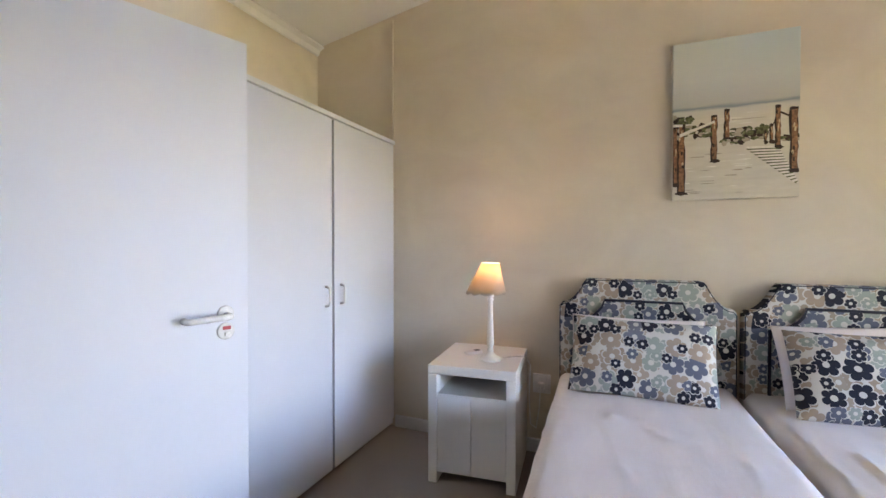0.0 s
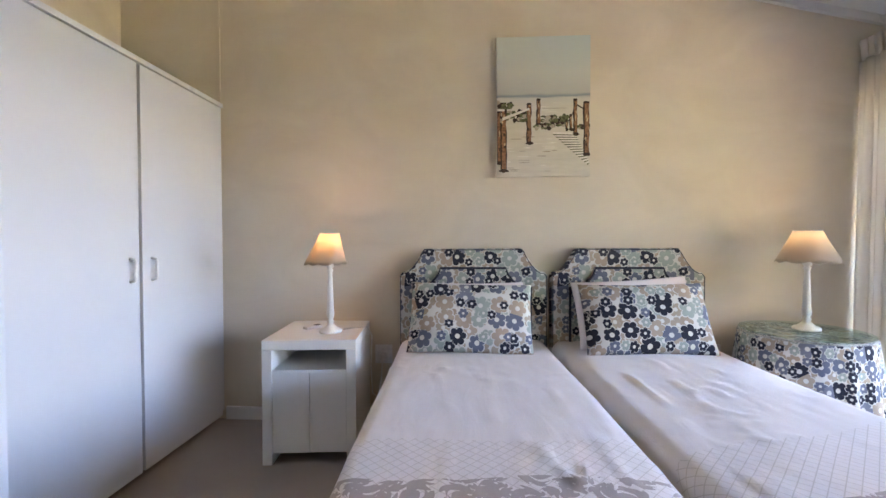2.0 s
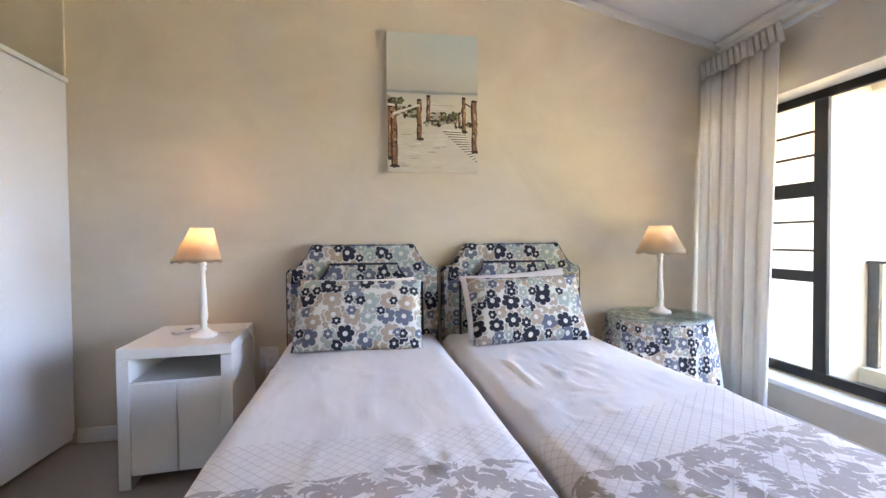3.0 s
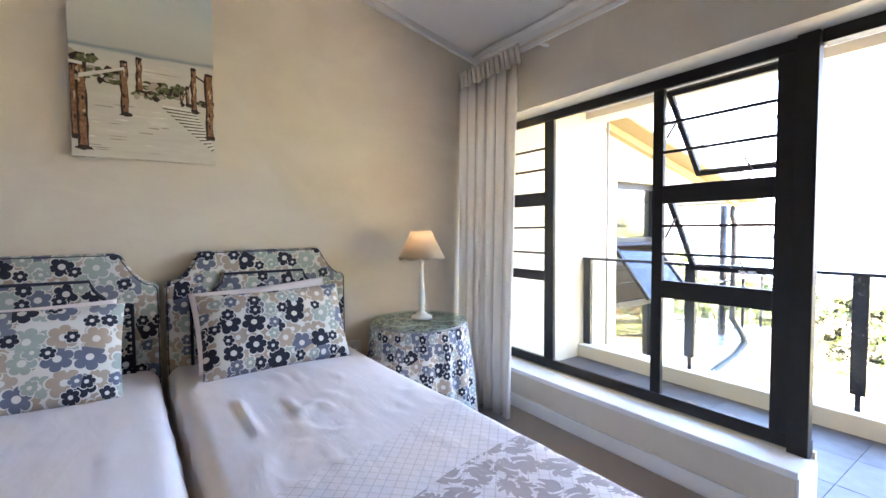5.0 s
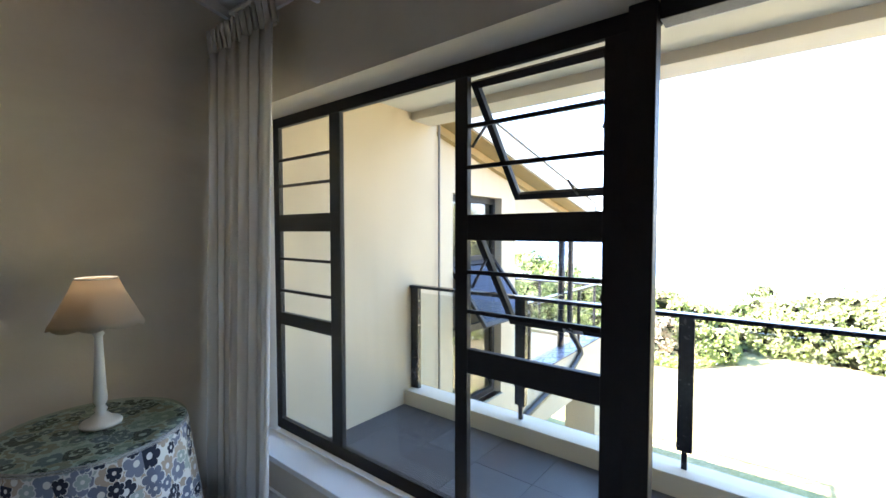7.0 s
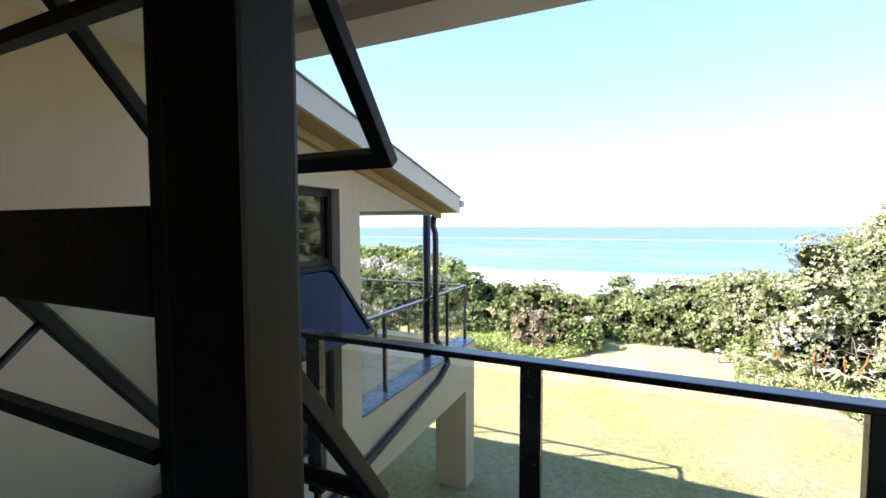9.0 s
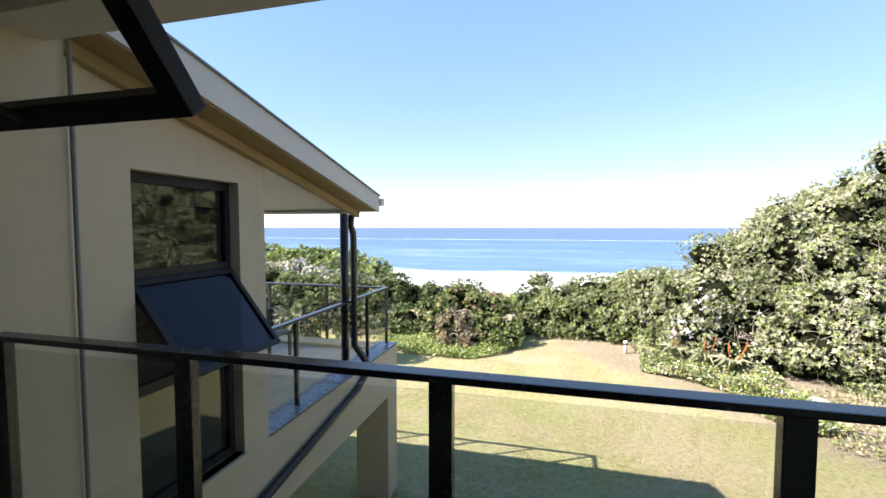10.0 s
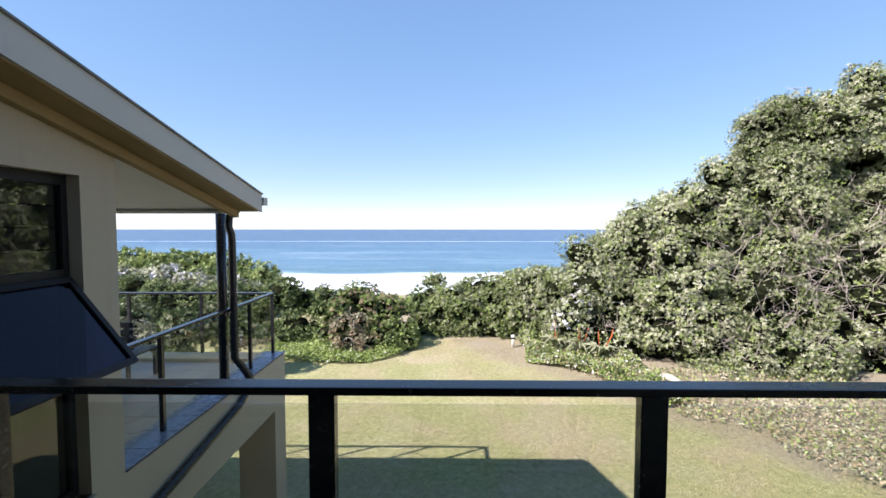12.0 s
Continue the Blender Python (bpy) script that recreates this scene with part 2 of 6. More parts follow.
def sea():
    n = Nodes("sea_water", 0.12)
    p = n.coord()
    x, y, z = n.xyz(p)
    swell = n.noise(n.scaled(p, (0.02, 0.003, 1.0)), 1.0, 5.0, 0.6)
    chop = n.noise(n.scaled(p, (0.25, 0.05, 1.0)), 1.0, 5.0, 0.65)
    streak = n.noise(n.scaled(p, (0.03, 0.008, 1.0)), 1.0, 6.0, 0.66)
    far = n.span(x, 140.0, 900.0)
    deep = n.ramp(far, [(0.0, (0.13, 0.25, 0.30)), (0.06, (0.07, 0.17, 0.25)), (0.25, (0.026, 0.115, 0.21)), (0.6, (0.014, 0.072, 0.165)), (1.0, (0.010, 0.055, 0.14))])
    col = n.mix(n.span(swell, 0.35, 0.65, 0.0, 0.6), deep, (0.008, 0.045, 0.12))
    pale = n.math("MULTIPLY", n.span(streak, 0.50, 0.68), n.span(x, 600.0, 170.0, 0.05, 0.6))
    col = n.mix(pale, col, (0.27, 0.40, 0.45))
    edge = n.math("ADD", x, n.math("MULTIPLY", n.noise(n.scaled(p, (0.05, 0.02, 1.0)), 1.0, 4.0), 34.0))
    wash = n.math("MULTIPLY", n.span(edge, 172.0, 160.0), n.span(chop, 0.26, 0.46))
    face = n.math("MULTIPLY", n.span(edge, 172.0, 178.0), n.span(edge, 196.0, 182.0))
    col = n.mix(n.math("MULTIPLY", face, 0.6), col, (0.02, 0.10, 0.14))
    row = n.math("LESS_THAN", n.math("ABSOLUTE", n.math("SUBTRACT", n.math("ADD", x, n.math("MULTIPLY", swell, 30.0)), 520.0)), 4.0)
    foam = n.math("MAXIMUM", wash, n.math("MULTIPLY", row, n.span(chop, 0.2, 0.6, 0.25, 0.7)))
    n.set("Base Color", n.mix(foam, col, (0.80, 0.84, 0.86)))
    n.set("Roughness", n.span(foam, 0.0, 1.0, 0.25, 0.9))
    n.set("Specular IOR Level", 0.25)
    n.bump(n.math("ADD", swell, n.math("MULTIPLY", chop, 0.4)), 0.6, 1.5)
    return n.m


def cloth_curtain():
    n = Nodes("curtain_linen", 0.9)
    uv = n.coord("UV")
    weave = n.noise(n.scaled(uv, (400.0, 60.0, 1.0)), 1.0, 3.0)
    n.set("Base Color", n.ramp(weave, [(0.3, (0.74, 0.69, 0.645)), (0.7, (0.82, 0.77, 0.725))]))
    n.set("Transmission Weight", 0.0)
    n.bump(weave, 0.25, 0.002)
    t = n.t
    tr = t.nodes.new("ShaderNodeBsdfTranslucent")
    tr.inputs[0].default_value = (0.74, 0.71, 0.65, 1)
    mixer = t.nodes.new("ShaderNodeMixShader")
    mixer.inputs[0].default_value = 0.42
    t.links.new(n.b.outputs[0], mixer.inputs[1])
    t.links.new(tr.outputs[0], mixer.inputs[2])
    t.links.new(mixer.outputs[0], t.nodes["Material Output"].inputs[0])
    return n.m


def shade_cloth(name, color):
    n = Nodes(name, 0.9)
    n.set("Base Color", color)
    weave = n.noise(n.coord(), 350.0, 2.0)
    n.bump(weave, 0.2, 0.002)
    t = n.t
    tr = t.nodes.new("ShaderNodeBsdfTranslucent")
    tr.inputs[0].default_value = (*color, 1)
    mixer = t.nodes.new("ShaderNodeMixShader")
    mixer.inputs[0].default_value = 0.62
    t.links.new(n.b.outputs[0], mixer.inputs[1])
    t.links.new(tr.outputs[0], mixer.inputs[2])
    t.links.new(mixer.outputs[0], t.nodes["Material Output"].inputs[0])
    return n.m


def glow(name, color, power):
    n = Nodes(name, 0.4)
    n.set("Base Color", color)
    n.set("Emission Color", color)
    n.set("Emission Strength", power)
    return n.m


def plain(name, color, rough=0.5, metal=0.0, var=0.1, scale=40.0):
    n = Nodes(name, rough, metal)
    g = n.noise(n.coord(), scale, 4.0)
    n.set("Base Color", n.ramp(g, [(0.3, tuple(c * (1 - var) for c in color)), (0.7, tuple(min(1, c * (1 + var)) for c in color))]))
    n.set("Roughness", n.span(g, 0.3, 0.7, max(0.02, rough - 0.07), min(1, rough + 0.07)))
    return n.m


def piece_tile(name, a, b, rough):
    n = Nodes(name, rough)
    o = n.t.nodes.new("ShaderNodeObjectInfo").outputs["Random"]
    g = n.noise(n.coord(), 12.0, 5.0)
    f = n.math("ADD", n.math("MULTIPLY", o, 0.5), n.math("MULTIPLY", g, 0.5))
    n.set("Base Color", n.ramp(f, [(0.2, a), (0.8, b)]))
    n.set("Roughness", n.span(g, 0.3, 0.7, rough - 0.1, rough + 0.1))
    n.bump(g, 0.15, 0.003)
    return n.m


M_WALL = plaster()
M_CEIL = painted("ceiling_paint", (0.74, 0.73, 0.71), 0.8, 0.03, 0.1)
M_WHITE = painted("white_joinery_paint", (0.66, 0.67, 0.69), 0.38, 0.025, 0.06, 60.0)
M_WHITE.node_tree.nodes["Principled BSDF"].inputs["Specular IOR Level"].default_value = 0.2
M_TRIM = painted("white_trim_paint", (0.76, 0.75, 0.73), 0.5, 0.03, 0.08)
M_STAND = painted("white_lacquer", (0.78, 0.77, 0.74), 0.35, 0.02, 0.04, 80.0)
M_CARPET = carpet()
M_FLOWER = flowers()
M_SHEET = sheet_cotton("white_cotton")
M_SPREADS = [sheet_cotton("quilted_spread", (1.34, 0.0, 1.55, 0.0)), sheet_cotton("slanting_quilted_spread", (1.40, 0.28, 1.63, 0.16))]
M_PIPING = plain("navy_piping", (0.018, 0.022, 0.04), 0.8)
M_FRAME = plain("black_aluminium", (0.018, 0.015, 0.014), 0.5, 0.0, 0.15, 120.0)
M_FRAME.node_tree.nodes["Principled BSDF"].inputs["Specular IOR Level"].default_value = 0.25
M_RAIL = plain("dark_rail_paint", (0.018, 0.018, 0.022), 0.22, 0.0, 0.2, 30.0)
M_PANE = thin_pane("window_glass", (0.97, 0.985, 0.98), 0.02)
M_BALUSTRADE = thin_pane("balustrade_glass", (0.90, 0.91, 0.885), 0.03)
M_CURTAIN = cloth_curtain()
M_SHADE = shade_cloth("lamp_shade_linen", (0.56, 0.50, 0.40))
M_LAMPWOOD = painted("cream_painted_wood", (0.74, 0.72, 0.66), 0.45, 0.05, 0.1, 90.0, 9.0)
M_BULB = glow("warm_bulb", (1.0, 0.70, 0.38), 0.15)
M_CHROME = plain("satin_steel", (0.72, 0.72, 0.73), 0.28, 0.9, 0.05)
M_HANDLE = plain("cream_enamel_handle", (0.72, 0.70, 0.66), 0.25)
M_PLASTIC = plain("white_plastic", (0.74, 0.73, 0.71), 0.4)
M_DARKPLASTIC = plain("dark_grey_plastic", (0.05, 0.05, 0.055), 0.5)
M_RED = plain("red_plastic", (0.45, 0.03, 0.03), 0.4)
M_EXT = render_plaster("cream_render", (0.43, 0.355, 0.245), (0.49, 0.41, 0.29))
M_GREYPIPE = plain("brown_grey_pipe_paint", (0.20, 0.175, 0.14), 0.7)
M_YELLOW = render_plaster("ochre_soffit_paint", (0.29, 0.195, 0.085), (0.345, 0.24, 0.11))
M_BARGE = painted("bargeboard_paint", (0.53, 0.48, 0.41), 0.6, 0.05, 0.2)
M_SOFFIT = painted("pale_soffit_board", (0.62, 0.60, 0.55), 0.75, 0.05, 0.15)
M_KERB = render_plaster("cream_kerb_render", (0.58, 0.52, 0.40), (0.64, 0.58, 0.47))
M_TILE = piece_tile("grey_balcony_tile", (0.055, 0.055, 0.062), (0.085, 0.085, 0.093), 0.52)
M_BLUETILE = piece_tile("pale_ledge_tile", (0.15, 0.165, 0.23), (0.21, 0.23, 0.30), 0.28)
M_PALETILE = piece_tile("pale_patio_tile", (0.30, 0.295, 0.285), (0.37, 0.365, 0.35), 0.45)
M_GROUT = plain("grout", (0.05, 0.05, 0.052), 0.9)
M_ROOF = plain("grey_roof_sheet", (0.20, 0.19, 0.18), 0.6)
M_LAWN = lawn()
M_SEA = sea()
# Near-black wall colour that stands in for an unlit room.
M_ROOM_SHADE = plain("painted_room_shade", (0.06, 0.055, 0.05), 0.9)
M_TWIG = plain("pale_twig", (0.40, 0.345, 0.30), 0.9, 0.0, 0.3, 20.0)
M_BARK = plain("grey_bark", (0.22, 0.18, 0.15), 0.9, 0.0, 0.3, 20.0)
# Near-black colour that paints the shade inside shrubs.
M_HULL = plain("painted_foliage_shade", (0.012, 0.014, 0.007), 0.95, 0.0, 0.4, 3.0)
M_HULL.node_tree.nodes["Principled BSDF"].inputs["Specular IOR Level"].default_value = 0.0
GREEN = [(0.12, (0.06, 0.085, 0.022)), (0.42, (0.17, 0.22, 0.065)), (0.65, (0.31, 0.36, 0.14)), (0.9, (0.48, 0.51, 0.26))]
SILVER = [(0.12, (0.10, 0.115, 0.055)), (0.40, (0.27, 0.285, 0.165)), (0.64, (0.45, 0.455, 0.31)), (0.9, (0.66, 0.65, 0.52))]
DARK = [(0.15, (0.035, 0.06, 0.018)), (0.5, (0.09, 0.14, 0.04)), (0.95, (0.20, 0.25, 0.09))]
DRY = [(0.15, (0.16, 0.115, 0.06)), (0.5, (0.38, 0.29, 0.18)), (0.95, (0.58, 0.46, 0.35))]
LIME = [(0.15, (0.12, 0.17, 0.035)), (0.5, (0.25, 0.33, 0.08)), (0.95, (0.44, 0.49, 0.18))]
M_GREEN = foliage("leaf_green", GREEN)
M_SILVER = foliage("leaf_silver", SILVER)
M_DARKLEAF = foliage("leaf_dark", DARK)
M_DRY = foliage("leaf_dry", DRY, 0.7)
M_LIME = foliage("leaf_lime", LIME)
M_PETAL = plain("pale_petal", (0.62, 0.60, 0.60), 0.8)
M_ORANGE = plain("orange_petal", (0.55, 0.12, 0.03), 0.7)

# ---- building helpers ----
def box(bm, x0, x1, y0, y1, z0, z1, bevel=0.0, m=None):
    """A box between two corners, with rounded edges where bevel is given."""
    r = bmesh.ops.create_cube(bm, size=1.0)
    vs = r["verts"]
    for v in vs:
        v.co = Vector((x0 + (v.co.x + 0.5) * (x1 - x0), y0 + (v.co.y + 0.5) * (y1 - y0), z0 + (v.co.z + 0.5) * (z1 - z0)))
    if m is not None:
        bmesh.ops.transform(bm, matrix=m, verts=vs)
    if bevel:
        es = list({e for v in vs for e in v.link_edges})
        bmesh.ops.bevel(bm, geom=es, offset=bevel, segments=2, profile=0.7, affect="EDGES")


def boxed(*a, **k):
    bm = bmesh.new()
    box(bm, *a, **k)
    return bm


def prism(bm, pts, axis, a, b):
    """Extrude a polygon of two coordinates along an axis (0, 1 or 2) from a to b."""
    def at(p, q):
        c = list(p)
        c.insert(axis, q)
        return Vector(c)
    lo = [bm.verts.new(at(p, a)) for p in pts]
    hi = [bm.verts.new(at(p, b)) for p in pts]
    n = len(pts)
    bm.faces.new(lo)
    bm.faces.new(hi[::-1])
    for i in range(n):
        bm.faces.new((lo[i], hi[i], hi[(i + 1) % n], lo[(i + 1) % n]))
    bmesh.ops.recalc_face_normals(bm, faces=bm.faces)


def lathe(bm, profile, seg=24, cx=0.0, cy=0.0, wave=None):
    """Spin a profile of (radius, height) about a vertical axis. wave(i, angle) gives a change of height."""
    rings = []
    for i, (r, z) in enumerate(profile):
        ring = []
        for k in range(seg):
            a = 2 * math.pi * k / seg
            dz = wave(i, a) if wave else 0.0
            ring.append(bm.verts.new((cx + r * math.cos(a), cy + r * math.sin(a), z + dz)))
        rings.append(ring)
    for p, q in zip(rings, rings[1:]):
        for k in range(seg):
            f = bm.faces.new((p[k], p[(k + 1) % seg], q[(k + 1) % seg], q[k]))
            f.smooth = True
    return rings


def closed_lathe(profile, seg=24, cx=0.0, cy=0.0):
    bm = bmesh.new()
    rings = lathe(bm, profile, seg, cx, cy)
    bm.faces.new(rings[0][::-1])
    bm.faces.new(rings[-1])
    return bm


def tube(bm, pts, r, seg=8, cyclic=False):
    """A round pipe along points."""
    pts = [Vector(p) for p in pts]
    rings = []
    n = len(pts)
    side = None
    for i, p in enumerate(pts):
        if cyclic:
            d = pts[(i + 1) % n] - pts[i - 1]
        else:
            d = pts[min(i + 1, n - 1)] - pts[max(i - 1, 0)]
        d.normalize()
        if side is None:
            side = d.orthogonal().normalized()
        side = (side - d * side.dot(d)).normalized()
        up = d.cross(side)
        rr = r[i] if isinstance(r, (list, tuple)) else r
        rings.append([bm.verts.new(p + (side * math.cos(2 * math.pi * k / seg) + up * math.sin(2 * math.pi * k / seg)) * rr) for k in range(seg)])
    pairs = list(zip(rings, rings[1:])) + ([(rings[-1], rings[0])] if cyclic else [])
    for a, b in pairs:
        for k in range(seg):
            f = bm.faces.new((a[k], a[(k + 1) % seg], b[(k + 1) % seg], b[k]))
            f.smooth = True
    if not cyclic:
        bm.faces.new(rings[0][::-1])
        bm.faces.new(rings[-1])


def tubed(*a, **k):
    bm = bmesh.new()
    tube(bm, *a, **k)
    return bm


def mesh_of(name, bm, material):
    me = bpy.data.meshes.new(name)
    bm.to_mesh(me)
    bm.free()
    me.materials.append(material)
    return me


def part(name, bm, material, parent, label=""):
    """Link a bmesh as one mesh object under a thing or under a part."""
    ob = new(name, mesh_of(name, bm, material))
    ob.parent = parent
    return tagged(ob, label) if label else ob


def thing(name, m, label, category, group="", kind=""):
    ob = new(name)
    ob.empty_display_size = 0.1
    ob.matrix_world = m
    return tagged(ob, label, category, group, kind)


def setting(name, bm, material, label, category):
    ob = new(name, mesh_of(name, bm, material))
    return tagged(ob, label, category, kind="structure")


def single(name, bm, material, label, category, m=None, group="", kind=""):
    ob = new(name, mesh_of(name, bm, material))
    if m is not None:
        ob.matrix_world = m
    return tagged(ob, label, category, group, kind)


def planar_uv(bm, u, v, origin=(0, 0, 0)):
    lay = bm.loops.layers.uv.verify()
    o, u, v = Vector(origin), Vector(u), Vector(v)
    for f in bm.faces:
        for l in f.loops:
            d = l.vert.co - o
            l[lay].uv = (d.dot(u), d.dot(v))


# ---- the bedroom shell ----
XE, XW, YS = 4.135, 0.0, -4.3          # inner faces of the east, west and south walls
RIDGE_X, RIDGE_Z = 1.2, 3.17
def ceil_z(x):
    return RIDGE_Z - (0.232 * (x - RIDGE_X) if x > RIDGE_X else 0.174 * (RIDGE_X - x))

FRAME_X = 4.31
# DOOR_Y1 lies out of view, set to limit the light let in.
DOOR_Y0, DOOR_Y1 = -1.985, -2.98      # the open balcony door
SILL_Z, HEAD_Z = 0.27, 2.0

bm = bmesh.new()
prism(bm, [(-0.9, -0.3), (4.38, -0.3), (4.38, ceil_z(4.38)), (RIDGE_X, RIDGE_Z), (-0.9, ceil_z(-0.9))], 1, 0.0, 0.2)
setting("wall_north", bm, M_WALL, "cream textured plaster wall behind the beds", "wall")

bm = bmesh.new()
prism(bm, [(-0.9, -0.3), (4.38, -0.3), (4.38, ceil_z(4.38)), (RIDGE_X, RIDGE_Z), (-0.9, ceil_z(-0.9))], 1, YS - 0.2, YS)
setting("wall_south", bm, M_WALL, "cream textured plaster wall opposite the beds", "wall")

bm = bmesh.new()
box(bm, -0.86, -0.66, -1.5, 0.0, -0.05, 2.86)
box(bm, -0.2, 0.0, -2.42, -1.5, -0.05, 2.955)
box(bm, -0.2, 0.0, -3.26, -2.42, 2.06, 2.955)
box(bm, -0.2, 0.0, YS, -3.26, -0.05, 2.955)
box(bm, -0.66, -0.2, -1.5, -1.46, 0.0, 2.87)
setting("wall_west", bm, M_WALL, "cream plaster wall with the wardrobe recess and doorway", "wall")

bm = bmesh.new()
box(bm, -1.4, -1.3, -3.6, -2.0, 0, 2.5)
box(bm, -1.3, -0.2, -2.1, -2.0, 0, 2.5)
box(bm, -1.3, -0.2, -3.6, -3.5, 0, 2.5)
box(bm, -1.4, -0.2, -3.6, -2.0, 2.5, 2.6)
setting("wall_passage", bm, M_WALL, "plain cream wall of the passage outside the room", "wall")

bm = bmesh.new()
box(bm, XE, 4.36, DOOR_Y0, 0.0, -0.3, SILL_Z - 0.03)
box(bm, XE, 4.36, YS, 0.0, HEAD_Z, 2.478)
box(bm, XE, 4.36, YS, DOOR_Y1, -0.3, HEAD_Z)
box(bm, XE, 4.36, DOOR_Y1, DOOR_Y0, -0.3, -0.004)
setting("wall_east", bm, M_WALL, "cream plaster wall around the balcony window and door", "wall")

bm = boxed(XE - 0.025, FRAME_X - 0.032, DOOR_Y0 - 0.015, -0.001, SILL_Z - 0.03, SILL_Z, bevel=0.006)
setting("window_sill", bm, M_TRIM, "white painted window sill board", "sill")
bm = boxed(XE + 0.002, FRAME_X + 0.04, DOOR_Y0 - 0.012, DOOR_Y0 - 0.001, 0.0, SILL_Z - 0.032, bevel=0.003)
setting("trim_sill_end", bm, M_TRIM, "white painted end of the low window wall", "trim")

bm = bmesh.new()
box(bm, -1.3, XE, YS, 0.0, -0.3, 0.0)
setting("floor", bm, M_CARPET, "taupe cut-pile carpet floor", "floor")

bm = bmesh.new()
for pts in ([(-0.9, ceil_z(-0.9)), (RIDGE_X, RIDGE_Z), (RIDGE_X, RIDGE_Z + 0.12), (-0.9, ceil_z(-0.9) + 0.12)],
            [(RIDGE_X, RIDGE_Z), (4.38, ceil_z(4.38)), (4.38, ceil_z(4.38) + 0.12), (RIDGE_X, RIDGE_Z + 0.12)]):
    prism(bm, pts, 1, YS - 0.2, 0.2)
setting("ceiling", bm, M_CEIL, "white sloping ceiling boards", "ceiling")

# cornices along the walls
def cornice(p0, p1, out, name):
    """A small cove strip from p0 to p1, reaching out from the wall and down from the ceiling."""
    p0, p1, o = Vector(p0), Vector(p1), Vector(out).normalized()
    bm = bmesh.new()
    prof = [(0, 0), (0.062, 0), (0.062, -0.012), (0.03, -0.028), (0.014, -0.06), (0, -0.066)]
    rings = [[bm.verts.new(p + o * a + Vector((0, 0, b))) for a, b in prof] for p in (p0, p1)]
    n = len(prof)
    for i in range(n):
        bm.faces.new((rings[0][i], rings[1][i], rings[1][(i + 1) % n], rings[0][(i + 1) % n]))
    bm.faces.new(rings[0])
    bm.faces.new(rings[1][::-1])
    bmesh.ops.recalc_face_normals(bm, faces=bm.faces)
    setting(name, bm, M_CEIL, "white coved cornice strip", "cornice")

cornice((XE - 0.001, YS, ceil_z(XE) + 0.004), (XE - 0.001, -0.002, ceil_z(XE) + 0.004), (-1, 0, 0), "trim_cornice_east")
cornice((-0.659, -1.46, ceil_z(-0.66)), (-0.659, -0.002, ceil_z(-0.66)), (1, 0, 0), "trim_cornice_west")
bm = bmesh.new()
prism(bm, [(RIDGE_X, RIDGE_Z), (XE, ceil_z(XE)), (XE, ceil_z(XE) - 0.045), (RIDGE_X, RIDGE_Z - 0.045)], 1, -0.03, -0.001)
setting("trim_cornice_north", bm, M_CEIL, "white slim cornice following the ceiling slope", "cornice")
bm = boxed(-0.012, 0.012, -0.012, -0.001, 2.075, 2.93)
setting("trim_wall_strip", bm, M_WALL, "cream painted cover strip above the wardrobe corner", "trim")

# skirting
def skirting(name, x0, x1, y0, y1):
    bm = boxed(x0, x1, y0, y1, 0.0, 0.085, bevel=0.006)
    setting(name, bm, M_TRIM, "white painted skirting board", "skirting")
skirting("baseboard_north", 0.03, XE - 0.02, -0.018, -0.001)
skirting("baseboard_east", XE - 0.018, XE - 0.001, DOOR_Y0, -0.02)
skirting("baseboard_west", 0.001, 0.018, -2.36, -1.5)
skirting("baseboard_south", 0.03, XE, YS + 0.001, YS + 0.018)

# ---- window ----
win = thing("window_1", pose(0, 0, 0), "black aluminium window with two open top-hung sashes", "window", kind="structure")
FX0, FX1 = FRAME_X - 0.003, FRAME_X + 0.023
def member(y0, y1, z0, z1, parent=win, x0=FX0, x1=FX1, name="frame_member"):
    return part(name, boxed(x0, x1, min(y0, y1), max(y0, y1), z0, z1, bevel=0.004), M_FRAME, parent)
member(DOOR_Y0, -0.02, SILL_Z, 0.332)
member(DOOR_Y0, -0.02, 1.945, HEAD_Z)
member(-0.075, -0.02, 0.332, 1.945)
member(-0.605, -0.525, 0.332, 1.945)
member(-1.345, -1.288, 0.332, 1.945)
member(-1.908, -1.836, 0.332, 1.945)
member(DOOR_Y0 + 0.001, -1.911, SILL_Z - 0.01, HEAD_Z - 0.002, x0=FRAME_X - 0.04, x1=FRAME_X + 0.010, name="door_jamb")
for z0, z1 in ((1.38, 1.472), (0.865, 0.933)):
    member(-0.525, -0.075, z0, z1)
for z0, z1 in ((1.348, 1.442), (0.852, 0.944)):
    member(-1.836, -1.345, z0, z1)
for z in (1.766, 1.626, 1.231, 1.056):
    part("burglar_bar", boxed(FX0 - 0.004, FX0 + 0.010, -0.525, -0.075, z - 0.007, z + 0.007), M_FRAME, win)
for z in (1.763, 1.614, 1.231, 1.085):
    part("burglar_bar", boxed(FX0 - 0.004, FX0 + 0.010, -1.836, -1.345, z - 0.007, z + 0.007), M_FRAME, win)
def pane(y0, y1, z0, z1, parent=win, x=FRAME_X):
    ob = part("pane", boxed(x - 0.003, x + 0.003, y0, y1, z0, z1), M_PANE, parent, "clear window glass")
    ob.visible_shadow = False
    return ob
pane(-1.288, -0.605, 0.332, 1.945)
pane(-1.836, -1.345, 0.332, 0.852)
for z0, z1 in ((1.472, 1.945), (0.933, 1.38), (0.332, 0.865)):
    pane(-0.525, -0.075, z0, z1)

